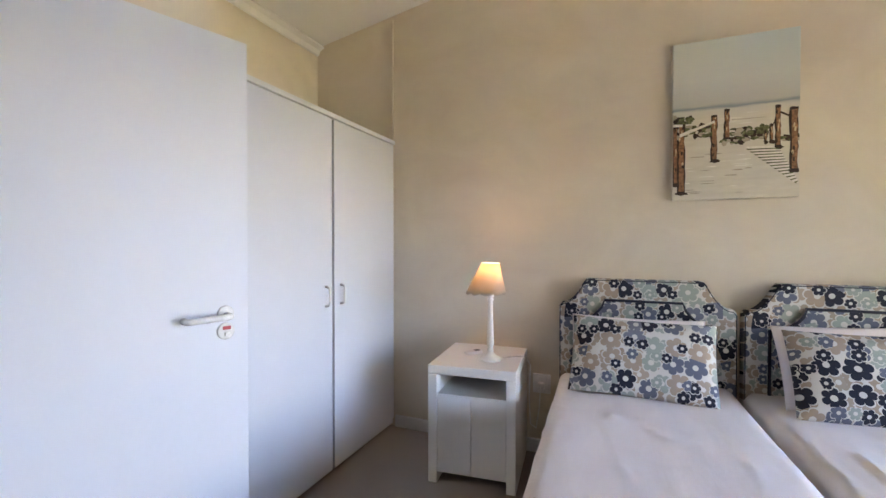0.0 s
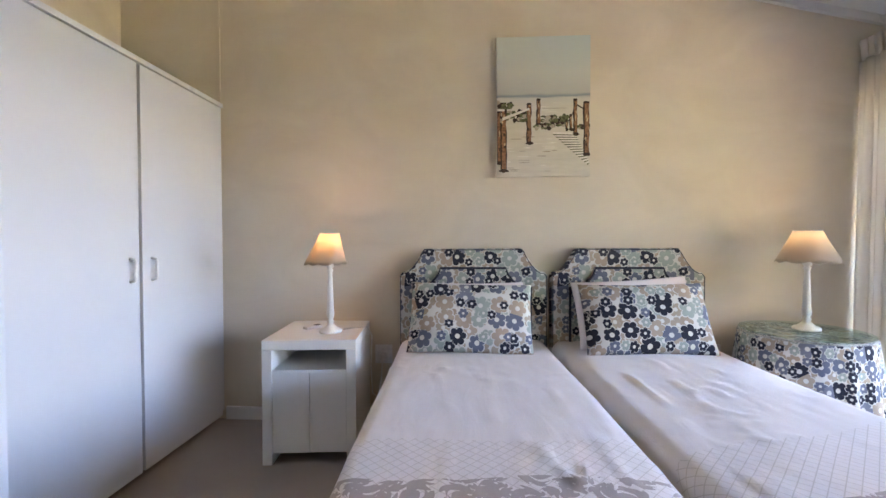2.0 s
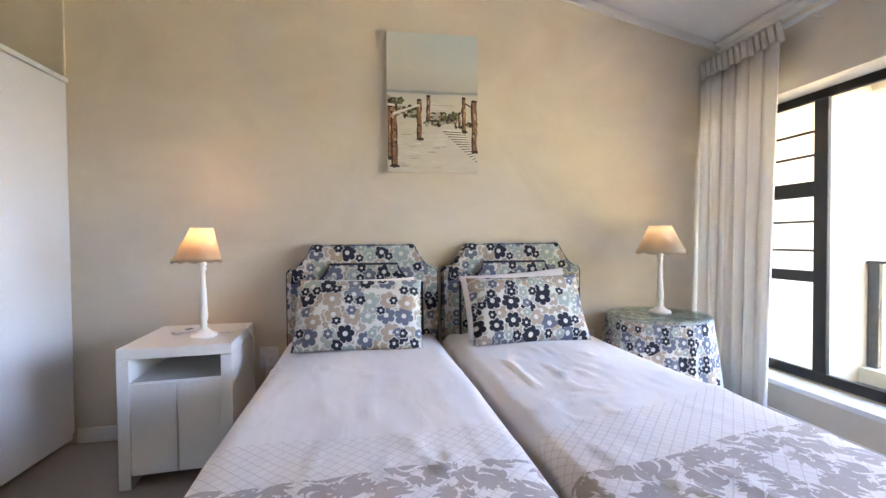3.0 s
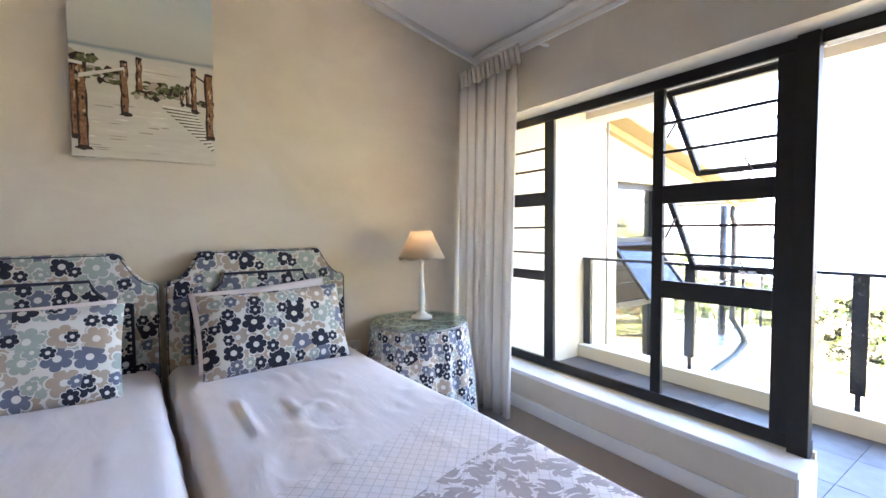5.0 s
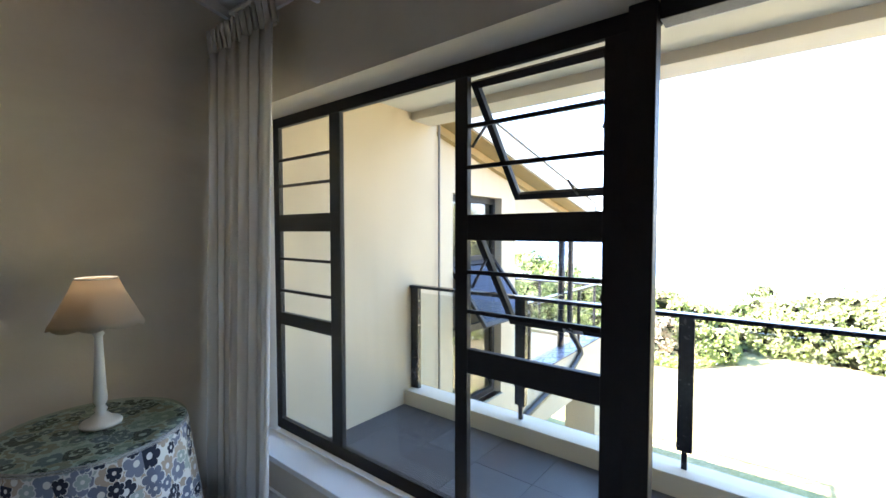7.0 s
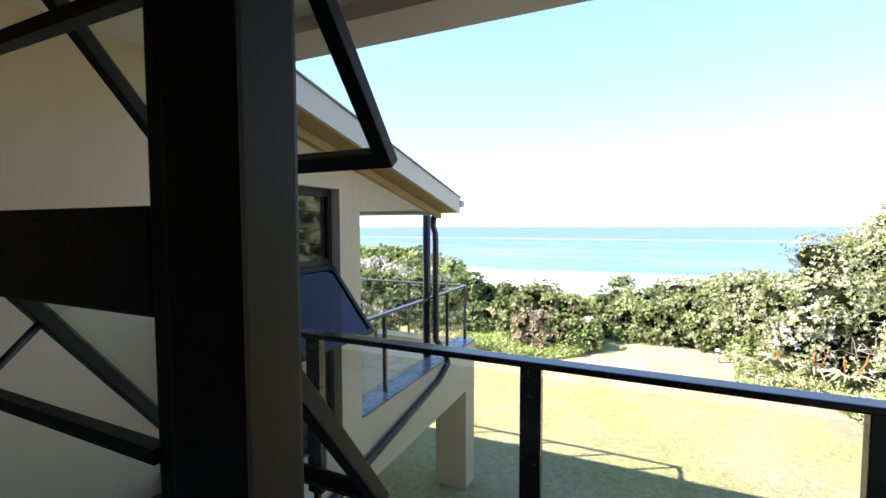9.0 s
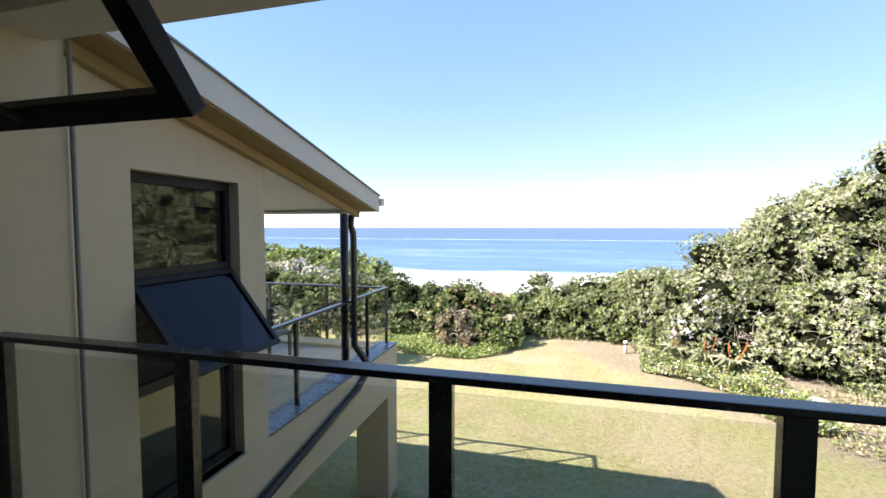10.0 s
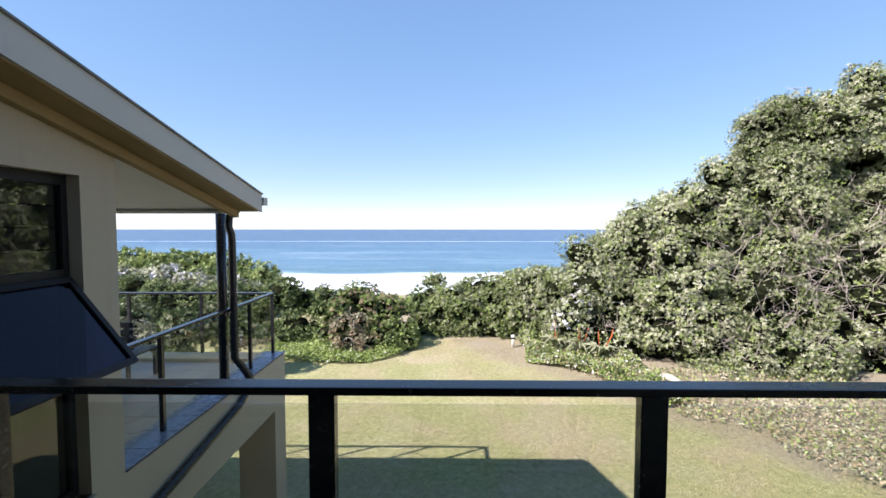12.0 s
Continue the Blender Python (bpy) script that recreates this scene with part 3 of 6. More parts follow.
def sash(y0, y1, z_top, height, angle, parent, x, name="sash"):
    """A top-hung sash swung out by angle degrees, with its pane, stay and peg."""
    s = new(name)
    s.parent = parent
    s.empty_display_size = 0.1
    s.matrix_local = pose(x, 0, z_top, 0, -angle, 0)
    w = 0.027
    part("stile", boxed(-0.010, 0.014, y0, y0 + w, -height, 0, bevel=0.003), M_FRAME, s)
    part("stile", boxed(-0.010, 0.014, y1 - w, y1, -height, 0, bevel=0.003), M_FRAME, s)
    part("rail", boxed(-0.010, 0.014, y0 + w, y1 - w, -w, 0, bevel=0.003), M_FRAME, s)
    part("rail", boxed(-0.010, 0.014, y0 + w, y1 - w, -height, -height + w, bevel=0.003), M_FRAME, s)
    g = part("pane", boxed(0.0, 0.006, y0 + w, y1 - w, -height + w, -w), M_PANE, s, "clear window glass")
    g.visible_shadow = False
    return s
for zt, hh, ang in ((1.935, 0.535, 39.5), (1.405, 0.52, 36.0)):
    s = sash(-1.845, -1.335, zt, hh, ang, win, FX1 + 0.012)
    part("peg_stay", tubed([(-0.012, -1.62, -hh + 0.015), (-0.03, -1.62, -hh + 0.045), (-0.045, -1.615, -hh + 0.105)], 0.005, 6), M_FRAME, s)
    if zt < 1.5:
        part("latch_plate", boxed(-0.0125, -0.0102, -1.66, -1.58, -hh + 0.005, -hh + 0.022, bevel=0.001), M_CHROME, s, "small steel latch plate")
    a = radians(ang)
    for yy in (-1.35, -1.828):
        tip = (FX1 + 0.012 + math.sin(a) * hh * 0.30, yy, zt - math.cos(a) * hh * 0.30)
        part("friction_stay", tubed([(FX1, yy, zt - hh * 0.45), tip], 0.006, 6), M_DARKPLASTIC, win, "dark friction stay")

# ---- balcony door frame ----
door = thing("door_2", pose(0, 0, 0), "black aluminium balcony door frame standing open", "door", kind="structure")
part("head", boxed(FX0 - 0.02, FX1 + 0.02, DOOR_Y1, DOOR_Y0 - 0.002, 1.945, HEAD_Z - 0.001, bevel=0.004), M_FRAME, door)
part("jamb", boxed(FX0 - 0.02, FX1 + 0.02, DOOR_Y1 + 0.001, DOOR_Y1 + 0.06, 0.0, 1.945, bevel=0.004), M_FRAME, door)
part("track", boxed(FX0 - 0.02, FX1 + 0.02, DOOR_Y1 + 0.06, DOOR_Y0 - 0.002, -0.003, 0.02, bevel=0.004), M_FRAME, door)

# ---- balcony ----
FIN_Y = 0.13
bm = boxed(4.36, 5.68, -6.5, FIN_Y, -0.28, -0.03)
balcony = setting("floor_balcony", bm, M_GROUT, "grey tiled balcony floor", "floor")
bm = boxed(5.505, 5.69, -6.5, FIN_Y, -0.03, 0.10, bevel=0.008)
setting("trim_balcony_kerb", bm, M_KERB, "cream rendered kerb under the balustrade", "kerb")
bm = bmesh.new()
box(bm, 4.381, 5.92, FIN_Y, 0.312, -3.2, 2.735)
# Unseen block added to stop sun leaking between the walls.
box(bm, 3.6, 4.379, 0.201, 0.312, -3.2, 2.6)
setting("wall_balcony_end", bm, M_EXT, "cream rendered end wall of the balcony", "wall")
bm = bmesh.new()
box(bm, 4.36, 5.62, -6.5, FIN_Y, 2.34, 2.46)
setting("ceiling_balcony", bm, M_SOFFIT, "pale balcony ceiling boards", "ceiling")
bm = boxed(5.60, 5.85, -6.5, FIN_Y + 0.001, 2.275, 2.55, bevel=0.006)
setting("beam_balcony", bm, M_BARGE, "pale painted beam along the balcony roof edge", "beam")
bm = bmesh.new()
prism(bm, [(-1.2, 2.98), (RIDGE_X, 3.32), (4.36, 2.60), (5.93, 2.56), (5.93, 2.60), (4.36, 2.70), (RIDGE_X, 3.42), (-1.2, 3.06)], 1, -6.5, 0.33)
setting("roof", bm, M_ROOF, "grey sheet roof over the bedroom and balcony", "roof")
bm = boxed(4.30, 4.36, -6.5, 0.2, -3.2, -0.31)
setting("wall_lower", bm, M_EXT, "cream rendered wall below the balcony", "wall")
bm = bmesh.new()
box(bm, 4.36, 4.42, -6.5, YS, -0.03, 2.34)
box(bm, 4.361, 4.385, DOOR_Y1, DOOR_Y0, HEAD_Z + 0.001, 2.34)
box(bm, 4.361, 4.385, DOOR_Y0, FIN_Y, HEAD_Z + 0.001, 2.34)
box(bm, 4.361, 4.385, DOOR_Y0, FIN_Y, -0.03, SILL_Z - 0.001)
box(bm, 4.361, 4.385, YS, DOOR_Y1, -0.03, 2.34)
setting("wall_balcony_inner", bm, M_EXT, "cream rendered outer face of the bedroom wall", "wall")

RX = 5.60
rail = thing("balustrade", pose(RX, 0, 0.10), "black metal balcony balustrade with clear glass panels", "balustrade")
POSTS = [FIN_Y - 0.042, -0.875, -1.862, -2.815, -3.77, -4.73, -5.69]
for i, y in enumerate(POSTS):
    p = part("post", boxed(-0.02, 0.02, y - 0.038, y + 0.038, 0.10 if i else 0.0, 0.822, bevel=0.003), M_RAIL, rail)
    part("base_bracket", boxed(-0.012, 0.012, y - 0.014, y + 0.014, 0.0, 0.10, bevel=0.002), M_CHROME if i == 0 else M_RAIL, p)
part("handrail", boxed(-0.036, 0.036, -6.4, FIN_Y - 0.002, 0.822, 0.846, bevel=0.006), M_RAIL, rail, "black painted flat handrail")
for a, b in zip(POSTS, POSTS[1:]):
    g = part("glass_panel", boxed(-0.004, 0.004, b + 0.02, a - 0.02, 0.04, 0.785), M_BALUSTRADE, rail, "clear glass balustrade panel")
    g.visible_shadow = False

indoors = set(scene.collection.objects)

# ---- the wing with its patio ----
WY = 0.53                              # its south face
WX0, WX1 = 6.577, 7.579                # window opening
WZ0, WZ1 = -0.55, 1.895
CX = 7.92                              # its sea-side corner
LEDGE_Z, END_X = -0.55, 11.46
def wing_under(x):
    return 2.17 - 0.228 * (x - CX)

wing_wall = thing("wall_wing", pose(0, WY, 0), "cream rendered wall of the projecting wing", "wall", kind="structure")
for x0, x1, z0 in ((4.4, WX0, -3.3), (WX0, WX1, WZ1), (WX1, CX, -3.3)):
    bm = bmesh.new()
    prism(bm, [(x0, z0), (x1, z0), (x1, wing_under(x1) - 0.003), (x0, wing_under(x0) - 0.003)], 1, 0.001, 0.2)
    part("wall_panel", bm, M_EXT, wing_wall)
part("wall_panel", boxed(WX0, WX1, 0.001, 0.2, -3.3, WZ0), M_EXT, wing_wall)
part("wall_panel", boxed(CX - 0.2, CX, 0.2, 6.0 - WY, -3.3, 2.1), M_EXT, wing_wall)
# The wing room's dimness is put into its wall colour.
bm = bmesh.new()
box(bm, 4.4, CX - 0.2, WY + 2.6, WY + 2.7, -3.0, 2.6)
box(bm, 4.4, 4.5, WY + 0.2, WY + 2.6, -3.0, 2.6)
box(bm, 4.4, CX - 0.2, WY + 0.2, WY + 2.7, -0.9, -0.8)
setting("wall_wing_room", bm, M_ROOM_SHADE, "wing room walls coloured near-black to stand for dimness", "wall")
bm = boxed(WX0 - 0.04, WX1 + 0.02, WY - 0.035, WY + 0.1, WZ0 - 0.06, WZ0, bevel=0.006)
setting("wing_window_sill", bm, M_EXT, "cream rendered outer window sill", "sill")

wwin = thing("window_2", pose(0, WY, 0), "dark aluminium wing window with one sash swung open", "window", kind="structure")
def wm(x0, x1, z0, z1, y0=0.10, y1=0.16):
    return part("frame_member", boxed(x0, x1, y0, y1, z0, z1, bevel=0.004), M_FRAME, wwin)
wm(WX0, WX1, WZ1 - 0.075, WZ1)
wm(WX0, WX1, WZ0, WZ0 + 0.06)
wm(WX0, WX0 + 0.05, WZ0 + 0.06, WZ1 - 0.075)
wm(WX1 - 0.05, WX1, WZ0 + 0.06, WZ1 - 0.075)
wm(WX0 + 0.05, WX1 - 0.05, 1.10, 1.20)
wm(WX0 + 0.05, WX1 - 0.05, 0.30, 0.38)
for z0, z1 in ((1.20, WZ1 - 0.075), (WZ0 + 0.06, 0.30)):
    g = part("pane", boxed(WX0 + 0.05, WX1 - 0.05, 0.125, 0.131, z0, z1), thin_pane("wing_glass", (0.60, 0.64, 0.64), 0.085), wwin, "reflecting window glass")
    g.visible_shadow = False
s = new("sash")
s.parent = wwin
sx0, sx1, sh = WX0 + 0.02, WX1 - 0.02, 0.80
s.matrix_local = pose(0, 0.09, 1.13, -38, 0, 0)
for a in ((sx0, sx0 + 0.045, -sh, 0), (sx1 - 0.045, sx1, -sh, 0)):
    part("stile", boxed(a[0], a[1], -0.02, 0.02, a[2], a[3], bevel=0.003), M_FRAME, s)
for a in ((-0.045, 0), (-sh, -sh + 0.045)):
    part("rail", boxed(sx0 + 0.045, sx1 - 0.045, -0.02, 0.02, a[0], a[1], bevel=0.003), M_FRAME, s)
g = part("pane", boxed(sx0 + 0.045, sx1 - 0.045, -0.003, 0.003, -sh + 0.045, -0.045), thin_pane("sash_glass", (0.20, 0.22, 0.40), 0.03), s, "bluish reflecting sash glass")
g.visible_shadow = False
for z in (1.66, 1.50, 1.34, 0.95, 0.78, 0.61):
    part("burglar_bar", boxed(WX0 + 0.05, WX1 - 0.05, 0.165, 0.179, z, z + 0.014), M_FRAME, wwin)

# pipe, placed where the camera sees the balcony wall's end, and strip beside it
bm = tubed([(6.083, 0.316, 2.50), (6.083, 0.316, 0.0), (6.083, 0.316, -3.1)], 0.012, 10)
single("conduit_pipe", bm, M_GREYPIPE, "thin brown-grey pipe at the end of the balcony wall", "pipe")
bm = boxed(6.125, 6.28, WY - 0.018, WY, -3.2, 2.50)
setting("trim_wall_pilaster", bm, M_EXT, "cream rendered flat strip on the wing wall", "trim")

# wing roof
ROOF_Y = 0.20
EAVE_X = 9.90
bm = bmesh.new()
prism(bm, [(4.3, wing_under(4.3) + 0.03), (EAVE_X, wing_under(EAVE_X) + 0.03), (EAVE_X, wing_under(EAVE_X) + 0.2), (4.3, wing_under(4.3) + 0.2)], 1, ROOF_Y + 0.031, 6.2)
setting("roof_wing", bm, M_ROOF, "grey roof sheeting of the wing", "roof")
bm = bmesh.new()
prism(bm, [(4.3, wing_under(4.3)), (EAVE_X, wing_under(EAVE_X)), (EAVE_X, wing_under(EAVE_X) + 0.03), (4.3, wing_under(4.3) + 0.03)], 1, WY, 6.0)
setting("ceiling_patio", bm, M_SOFFIT, "pale boarded underside of the patio roof", "ceiling")
bm = bmesh.new()
prism(bm, [(4.3, wing_under(4.3) - 0.004), (EAVE_X, wing_under(EAVE_X) - 0.004), (EAVE_X, wing_under(EAVE_X) + 0.03), (4.3, wing_under(4.3) + 0.03)], 1, ROOF_Y + 0.03, WY - 0.002)
setting("trim_gable_soffit", bm, M_YELLOW, "ochre painted soffit under the gable overhang", "soffit")
bm = bmesh.new()
prism(bm, [(5.0, wing_under(5.0) - 0.09), (EAVE_X - 0.05, wing_under(EAVE_X) - 0.08), (EAVE_X - 0.05, wing_under(EAVE_X) + 0.0), (5.0, wing_under(5.0) - 0.006)], 1, WY - 0.075, WY - 0.003)
setting("beam_gable", bm, M_YELLOW, "ochre painted rafter against the wing wall", "beam")
bm = bmesh.new()
prism(bm, [(4.3, wing_under(4.3) + 0.005), (EAVE_X + 0.05, wing_under(EAVE_X + 0.05) + 0.005), (EAVE_X + 0.05, wing_under(EAVE_X) + 0.215), (4.3, wing_under(4.3) + 0.235)], 1, ROOF_Y, ROOF_Y + 0.03)
setting("trim_bargeboard", bm, M_BARGE, "pale bargeboard along the gable edge", "bargeboard")
bm = bmesh.new()
prism(bm, [(4.3, wing_under(4.3) + 0.236), (EAVE_X + 0.05, wing_under(EAVE_X) + 0.216), (EAVE_X + 0.05, wing_under(EAVE_X) + 0.23), (4.3, wing_under(4.3) + 0.252)], 1, ROOF_Y - 0.02, ROOF_Y + 0.06)
setting("trim_barge_flashing", bm, M_ROOF, "grey metal flashing on the bargeboard", "flashing")
bm = bmesh.new()
box(bm, EAVE_X - 0.12, EAVE_X - 0.02, WY - 0.02, 6.0, 1.69, wing_under(EAVE_X) - 0.001)
setting("beam_patio", bm, M_SOFFIT, "pale beam carrying the patio eave", "beam")
gutter = thing("roof_gutter", pose(EAVE_X + 0.095, ROOF_Y - 0.02, 1.80), "cream metal eaves gutter with black downpipe", "gutter")
bm = bmesh.new()
gp = [(-0.04, 0.10), (-0.04, 0.0), (0.04, 0.0), (0.075, 0.10), (0.065, 0.10), (0.032, 0.01), (-0.03, 0.01), (-0.03, 0.10)]
prism(bm, gp, 1, 0.0, 5.6)
part("trough", bm, M_BARGE, gutter)
part("end_cap", boxed(-0.04, 0.07, -0.004, -0.001, 0.0, 0.10), M_BARGE, gutter)
pipe_pts = [(0.07, 0.40, 0.0), (0.07, 0.40, -0.05), (0.03, 0.42, -0.10), (-0.07, 0.44, -0.15), (-0.09, 0.44, -0.28), (-0.055, 0.42, -0.38), (-0.05, 0.42, -0.5), (-0.05, 0.42, -2.0), (0.05, 0.38, -2.14), (0.14, 0.32, -2.32), (0.16, 0.30, -2.42), (-0.22, 0.295, -2.58), (-2.05, 0.295, -2.86), (-3.2, 0.295, -3.04)]
part("downpipe", tubed(pipe_pts, 0.048, 12), M_RAIL, gutter, "black painted downpipe with bends")

# patio: slab, ledge, pillar, floor
bm = bmesh.new()
box(bm, CX, END_X, WY + 0.001, WY + 0.36, -1.38, LEDGE_Z - 0.02)
box(bm, END_X - 0.36, END_X, WY + 0.36, 6.0, -1.38, LEDGE_Z - 0.02)
box(bm, CX, END_X - 0.36, WY + 0.36, 6.0, -1.1, -0.66)
setting("wall_patio_parapet", bm, M_EXT, "cream rendered parapet and slab of the patio", "wall")
bm = bmesh.new()
box(bm, 11.04, END_X - 0.002, WY + 0.003, 1.12, -3.3, -1.381)
setting("pillar_patio", bm, M_EXT, "cream rendered square pillar under the patio", "pillar")
bm = bmesh.new()
box(bm, 11.04, END_X - 0.002, 5.4, 5.9, -3.3, -1.381)
setting("pillar_patio_far", bm, M_EXT, "cream rendered square pillar under the patio", "pillar")
patio_post = single("patio_post", tubed([(10.13, 0.84, LEDGE_Z), (10.13, 0.84, 0.6), (10.13, 0.84, 1.70)], 0.062, 16), M_RAIL, "black steel post carrying the patio roof", "post")

PZ = LEDGE_Z
prail = thing("patio_balustrade", pose(0, 0, PZ), "black metal patio balustrade with tinted glass panels", "balustrade")
py, pxe = 0.68, 11.36
ppost = [(8.63, py), (10.56, py), (pxe, py), (pxe, 1.85), (pxe, 3.05), (pxe, 4.3), (pxe, 5.6)]
for x, y in ppost:
    part("post", boxed(x - 0.022, x + 0.022, y - 0.022, y + 0.022, 0.0, 0.97, bevel=0.003), M_RAIL, prail)
part("handrail", boxed(CX, pxe + 0.035, py - 0.035, py + 0.035, 0.97, 1.0, bevel=0.005), M_RAIL, prail)
part("handrail", boxed(pxe - 0.035, pxe + 0.035, py + 0.035, 5.7, 0.97, 1.0, bevel=0.005), M_RAIL, prail)
xs = [CX, 8.63, 10.56, pxe]
for a, b in zip(xs, xs[1:]):
    g = part("glass_panel", boxed(a + 0.03, b - 0.03, py - 0.004, py + 0.004, 0.06, 0.93), M_BALUSTRADE, prail, "tinted glass balustrade panel")
    g.visible_shadow = False
ys = [py, 1.85, 3.05, 4.3, 5.6]
for a, b in zip(ys, ys[1:]):
    g = part("glass_panel", boxed(pxe - 0.004, pxe + 0.004, a + 0.03, b - 0.03, 0.06, 0.93), M_BALUSTRADE, prail, "tinted glass balustrade panel")
    g.visible_shadow = False

# a pale outdoor wall lamp at the wing corner
wl = thing("wall_light", pose(CX + 0.001, 0.80, 0.62), "small white outdoor wall lamp on the wing corner", "lamp")
part("backplate", boxed(0, 0.02, -0.05, 0.05, -0.06, 0.06, bevel=0.004), M_PLASTIC, wl)
part("globe", closed_lathe([(0.02, -0.09), (0.055, -0.06), (0.065, 0.0), (0.05, 0.06), (0.02, 0.08)], 16, 0.09, 0), M_PLASTIC, wl)

# ---- garden ----
GZ = -3.2
def ground_z(x):
    if x < 27:
        return GZ
    k = min(1.0, (x - 27) / 78.0)
    return GZ - 11.6 * (k * k * (3 - 2 * k)) - max(0.0, x - 105) * 0.03

bm = bmesh.new()
gx = [-1500, -300, -60, -12, 0] + [4 + 1.0 * i for i in range(26)] + [31, 34, 38, 43, 49, 56, 64, 73, 83, 93, 105, 120, 150, 400]
gy = [-3000, -800, -200, -70, -40] + [-30 + 2.0 * i for i in range(31)] + [40, 70, 200, 800, 3000]
vg = [[bm.verts.new((x, y, ground_z(x) + 0.03 * noise.noise((x * 0.3, y * 0.3, 0)) * (1 if 6 < x < 27 else 0))) for y in gy] for x in gx]
for i in range(len(gx) - 1):
    for j in range(len(gy) - 1):
        bm.faces.new((vg[i][j], vg[i + 1][j], vg[i + 1][j + 1], vg[i][j + 1])).smooth = True
setting("ground", bm, M_LAWN, "patchy green and straw-coloured lawn sloping to the beach", "ground")
bm = bmesh.new()
vs = [bm.verts.new(c) for c in ((95, -4000, -14.0), (4990, -4000, -14.0), (4990, 4000, -14.0), (95, 4000, -14.0))]
bm.faces.new(vs)
setting("water", bm, M_SEA, "blue ocean with white surf along the shore", "sea")

RNG = np.random.default_rng(7)

def leaf_mesh(name, pts, nrm, size, material, aspect=0.5, spread=0.8):
    """Folded leaves at points, facing roughly along the normals."""
    n = len(pts)
    nrm = nrm + RNG.normal(0, spread, (n, 3)) + np.array((0, 0, 0.25))
    nrm /= np.linalg.norm(nrm, axis=1, keepdims=True)
    t = np.cross(nrm, RNG.normal(0, 1, (n, 3)))
    t /= np.linalg.norm(t, axis=1, keepdims=True)
    s = np.cross(nrm, t)
    sz = (size * RNG.uniform(0.6, 1.35, n))[:, None]
    base, tip = pts - t * sz * 0.5, pts + t * sz * 0.5
    mid = pts - t * sz * 0.05
    lft = mid + s * sz * aspect * 0.5 + nrm * sz * 0.12
    rgt = mid - s * sz * aspect * 0.5 + nrm * sz * 0.12
    co = np.stack((base, rgt, tip, lft), 1).reshape(-1, 3)
    i = np.arange(n)[:, None] * 4
    return folded(name, co, i, material)


def sprig_mesh(name, pts, nrm, size, material, per=8, aspect=0.30, flat=0.45):
    """Sprigs: rosettes of narrow folded leaves fanning out from each point along its normal."""
    n = len(pts)
    nrm = nrm + RNG.normal(0, 0.45, (n, 3)) + np.array((0, 0, 0.35))
    nrm /= np.linalg.norm(nrm, axis=1, keepdims=True)
    side = np.cross(nrm, RNG.normal(0, 1, (n, 3)))
    side /= np.linalg.norm(side, axis=1, keepdims=True)
    over = np.cross(nrm, side)
    scale = size * RNG.uniform(0.65, 1.4, n)
    cols = [pts]
    for k in range(per):
        a = (2 * math.pi * k / per * 1.618 + RNG.normal(0, 0.25, n))[:, None]
        rise = (flat + 0.9 * (k / per) + RNG.normal(0, 0.15, n))[:, None]
        t = side * np.cos(a) + over * np.sin(a) + nrm * rise
        t /= np.linalg.norm(t, axis=1, keepdims=True)
        s = np.cross(t, nrm)
        s /= np.linalg.norm(s, axis=1, keepdims=True) + 1e-9
        up = np.cross(s, t)
        L = (scale * RNG.uniform(0.75, 1.2, n))[:, None]
        mid = pts + t * L * 0.5 + nrm * L * 0.2 * (k / per)
        cols += [mid - s * L * aspect * 0.5 + up * L * 0.05, mid + t * L * 0.5 - up * L * 0.06, mid + s * L * aspect * 0.5 + up * L * 0.05]
    co = np.stack(cols, 1).reshape(-1, 3)
    one = np.array([(0, 3 * k + 1, 3 * k + 2, 0, 3 * k + 2, 3 * k + 3) for k in range(per)]).reshape(1, -1)
    return triangles(name, co, (np.arange(n)[:, None] * (3 * per + 1) + one).reshape(-1), material)


def folded(name, co, i, material):
    """A mesh of four-cornered leaves, each folded along its middle."""
    return triangles(name, co, np.concatenate((i + np.array([[0, 1, 2]]), i + np.array([[0, 2, 3]])), 1).reshape(-1), material)


def triangles(name, co, tri, material):
    me = bpy.data.meshes.new(name)
    me.vertices.add(len(co))
    me.vertices.foreach_set("co", co.astype(np.float32).ravel())
    me.loops.add(len(tri))
    me.loops.foreach_set("vertex_index", tri.astype(np.int32))
    me.polygons.add(len(tri) // 3)
    me.polygons.foreach_set("loop_start", np.arange(0, len(tri), 3, dtype=np.int32))
    me.update(calc_edges=True)
    me.materials.append(material)
    return me


def clump_points(clumps, per_area, depth=0.35):
    """Points with normals near the surfaces of many ellipsoid clumps, those inside another clump left out."""
    C = np.array([c[:3] for c in clumps])
    R = np.array([c[3:6] for c in clumps])
    P, N = [], []
    for k in range(len(clumps)):
        a, b, c = R[k]
        area = 4 * math.pi * ((a * b) ** 1.6 / 3 + (a * c) ** 1.6 / 3 + (b * c) ** 1.6 / 3) ** (1 / 1.6)
        n = int(area * per_area)
        d = RNG.normal(0, 1, (n, 3))
        d /= np.linalg.norm(d, axis=1, keepdims=True)
        d = d[(d[:, 2] > -0.6) & ((d[:, 0] < 0.45) | (RNG.random(len(d)) < 0.25))]
        rad = 1.0 - depth * RNG.random(len(d)) ** 2 + 0.10 * RNG.normal(0, 1, len(d))
        p = C[k] + d * R[k] * rad[:, None]
        keep = np.ones(len(p), bool)
        near = np.where(np.linalg.norm(C - C[k], axis=1) < (R.max(1) + R[k].max()))[0]
        for j in near:
            if j != k:
                keep &= (((p - C[j]) / R[j]) ** 2).sum(1) > 0.62
        P.append(p[keep])
        N.append(d[keep])
    return np.concatenate(P), np.concatenate(N)


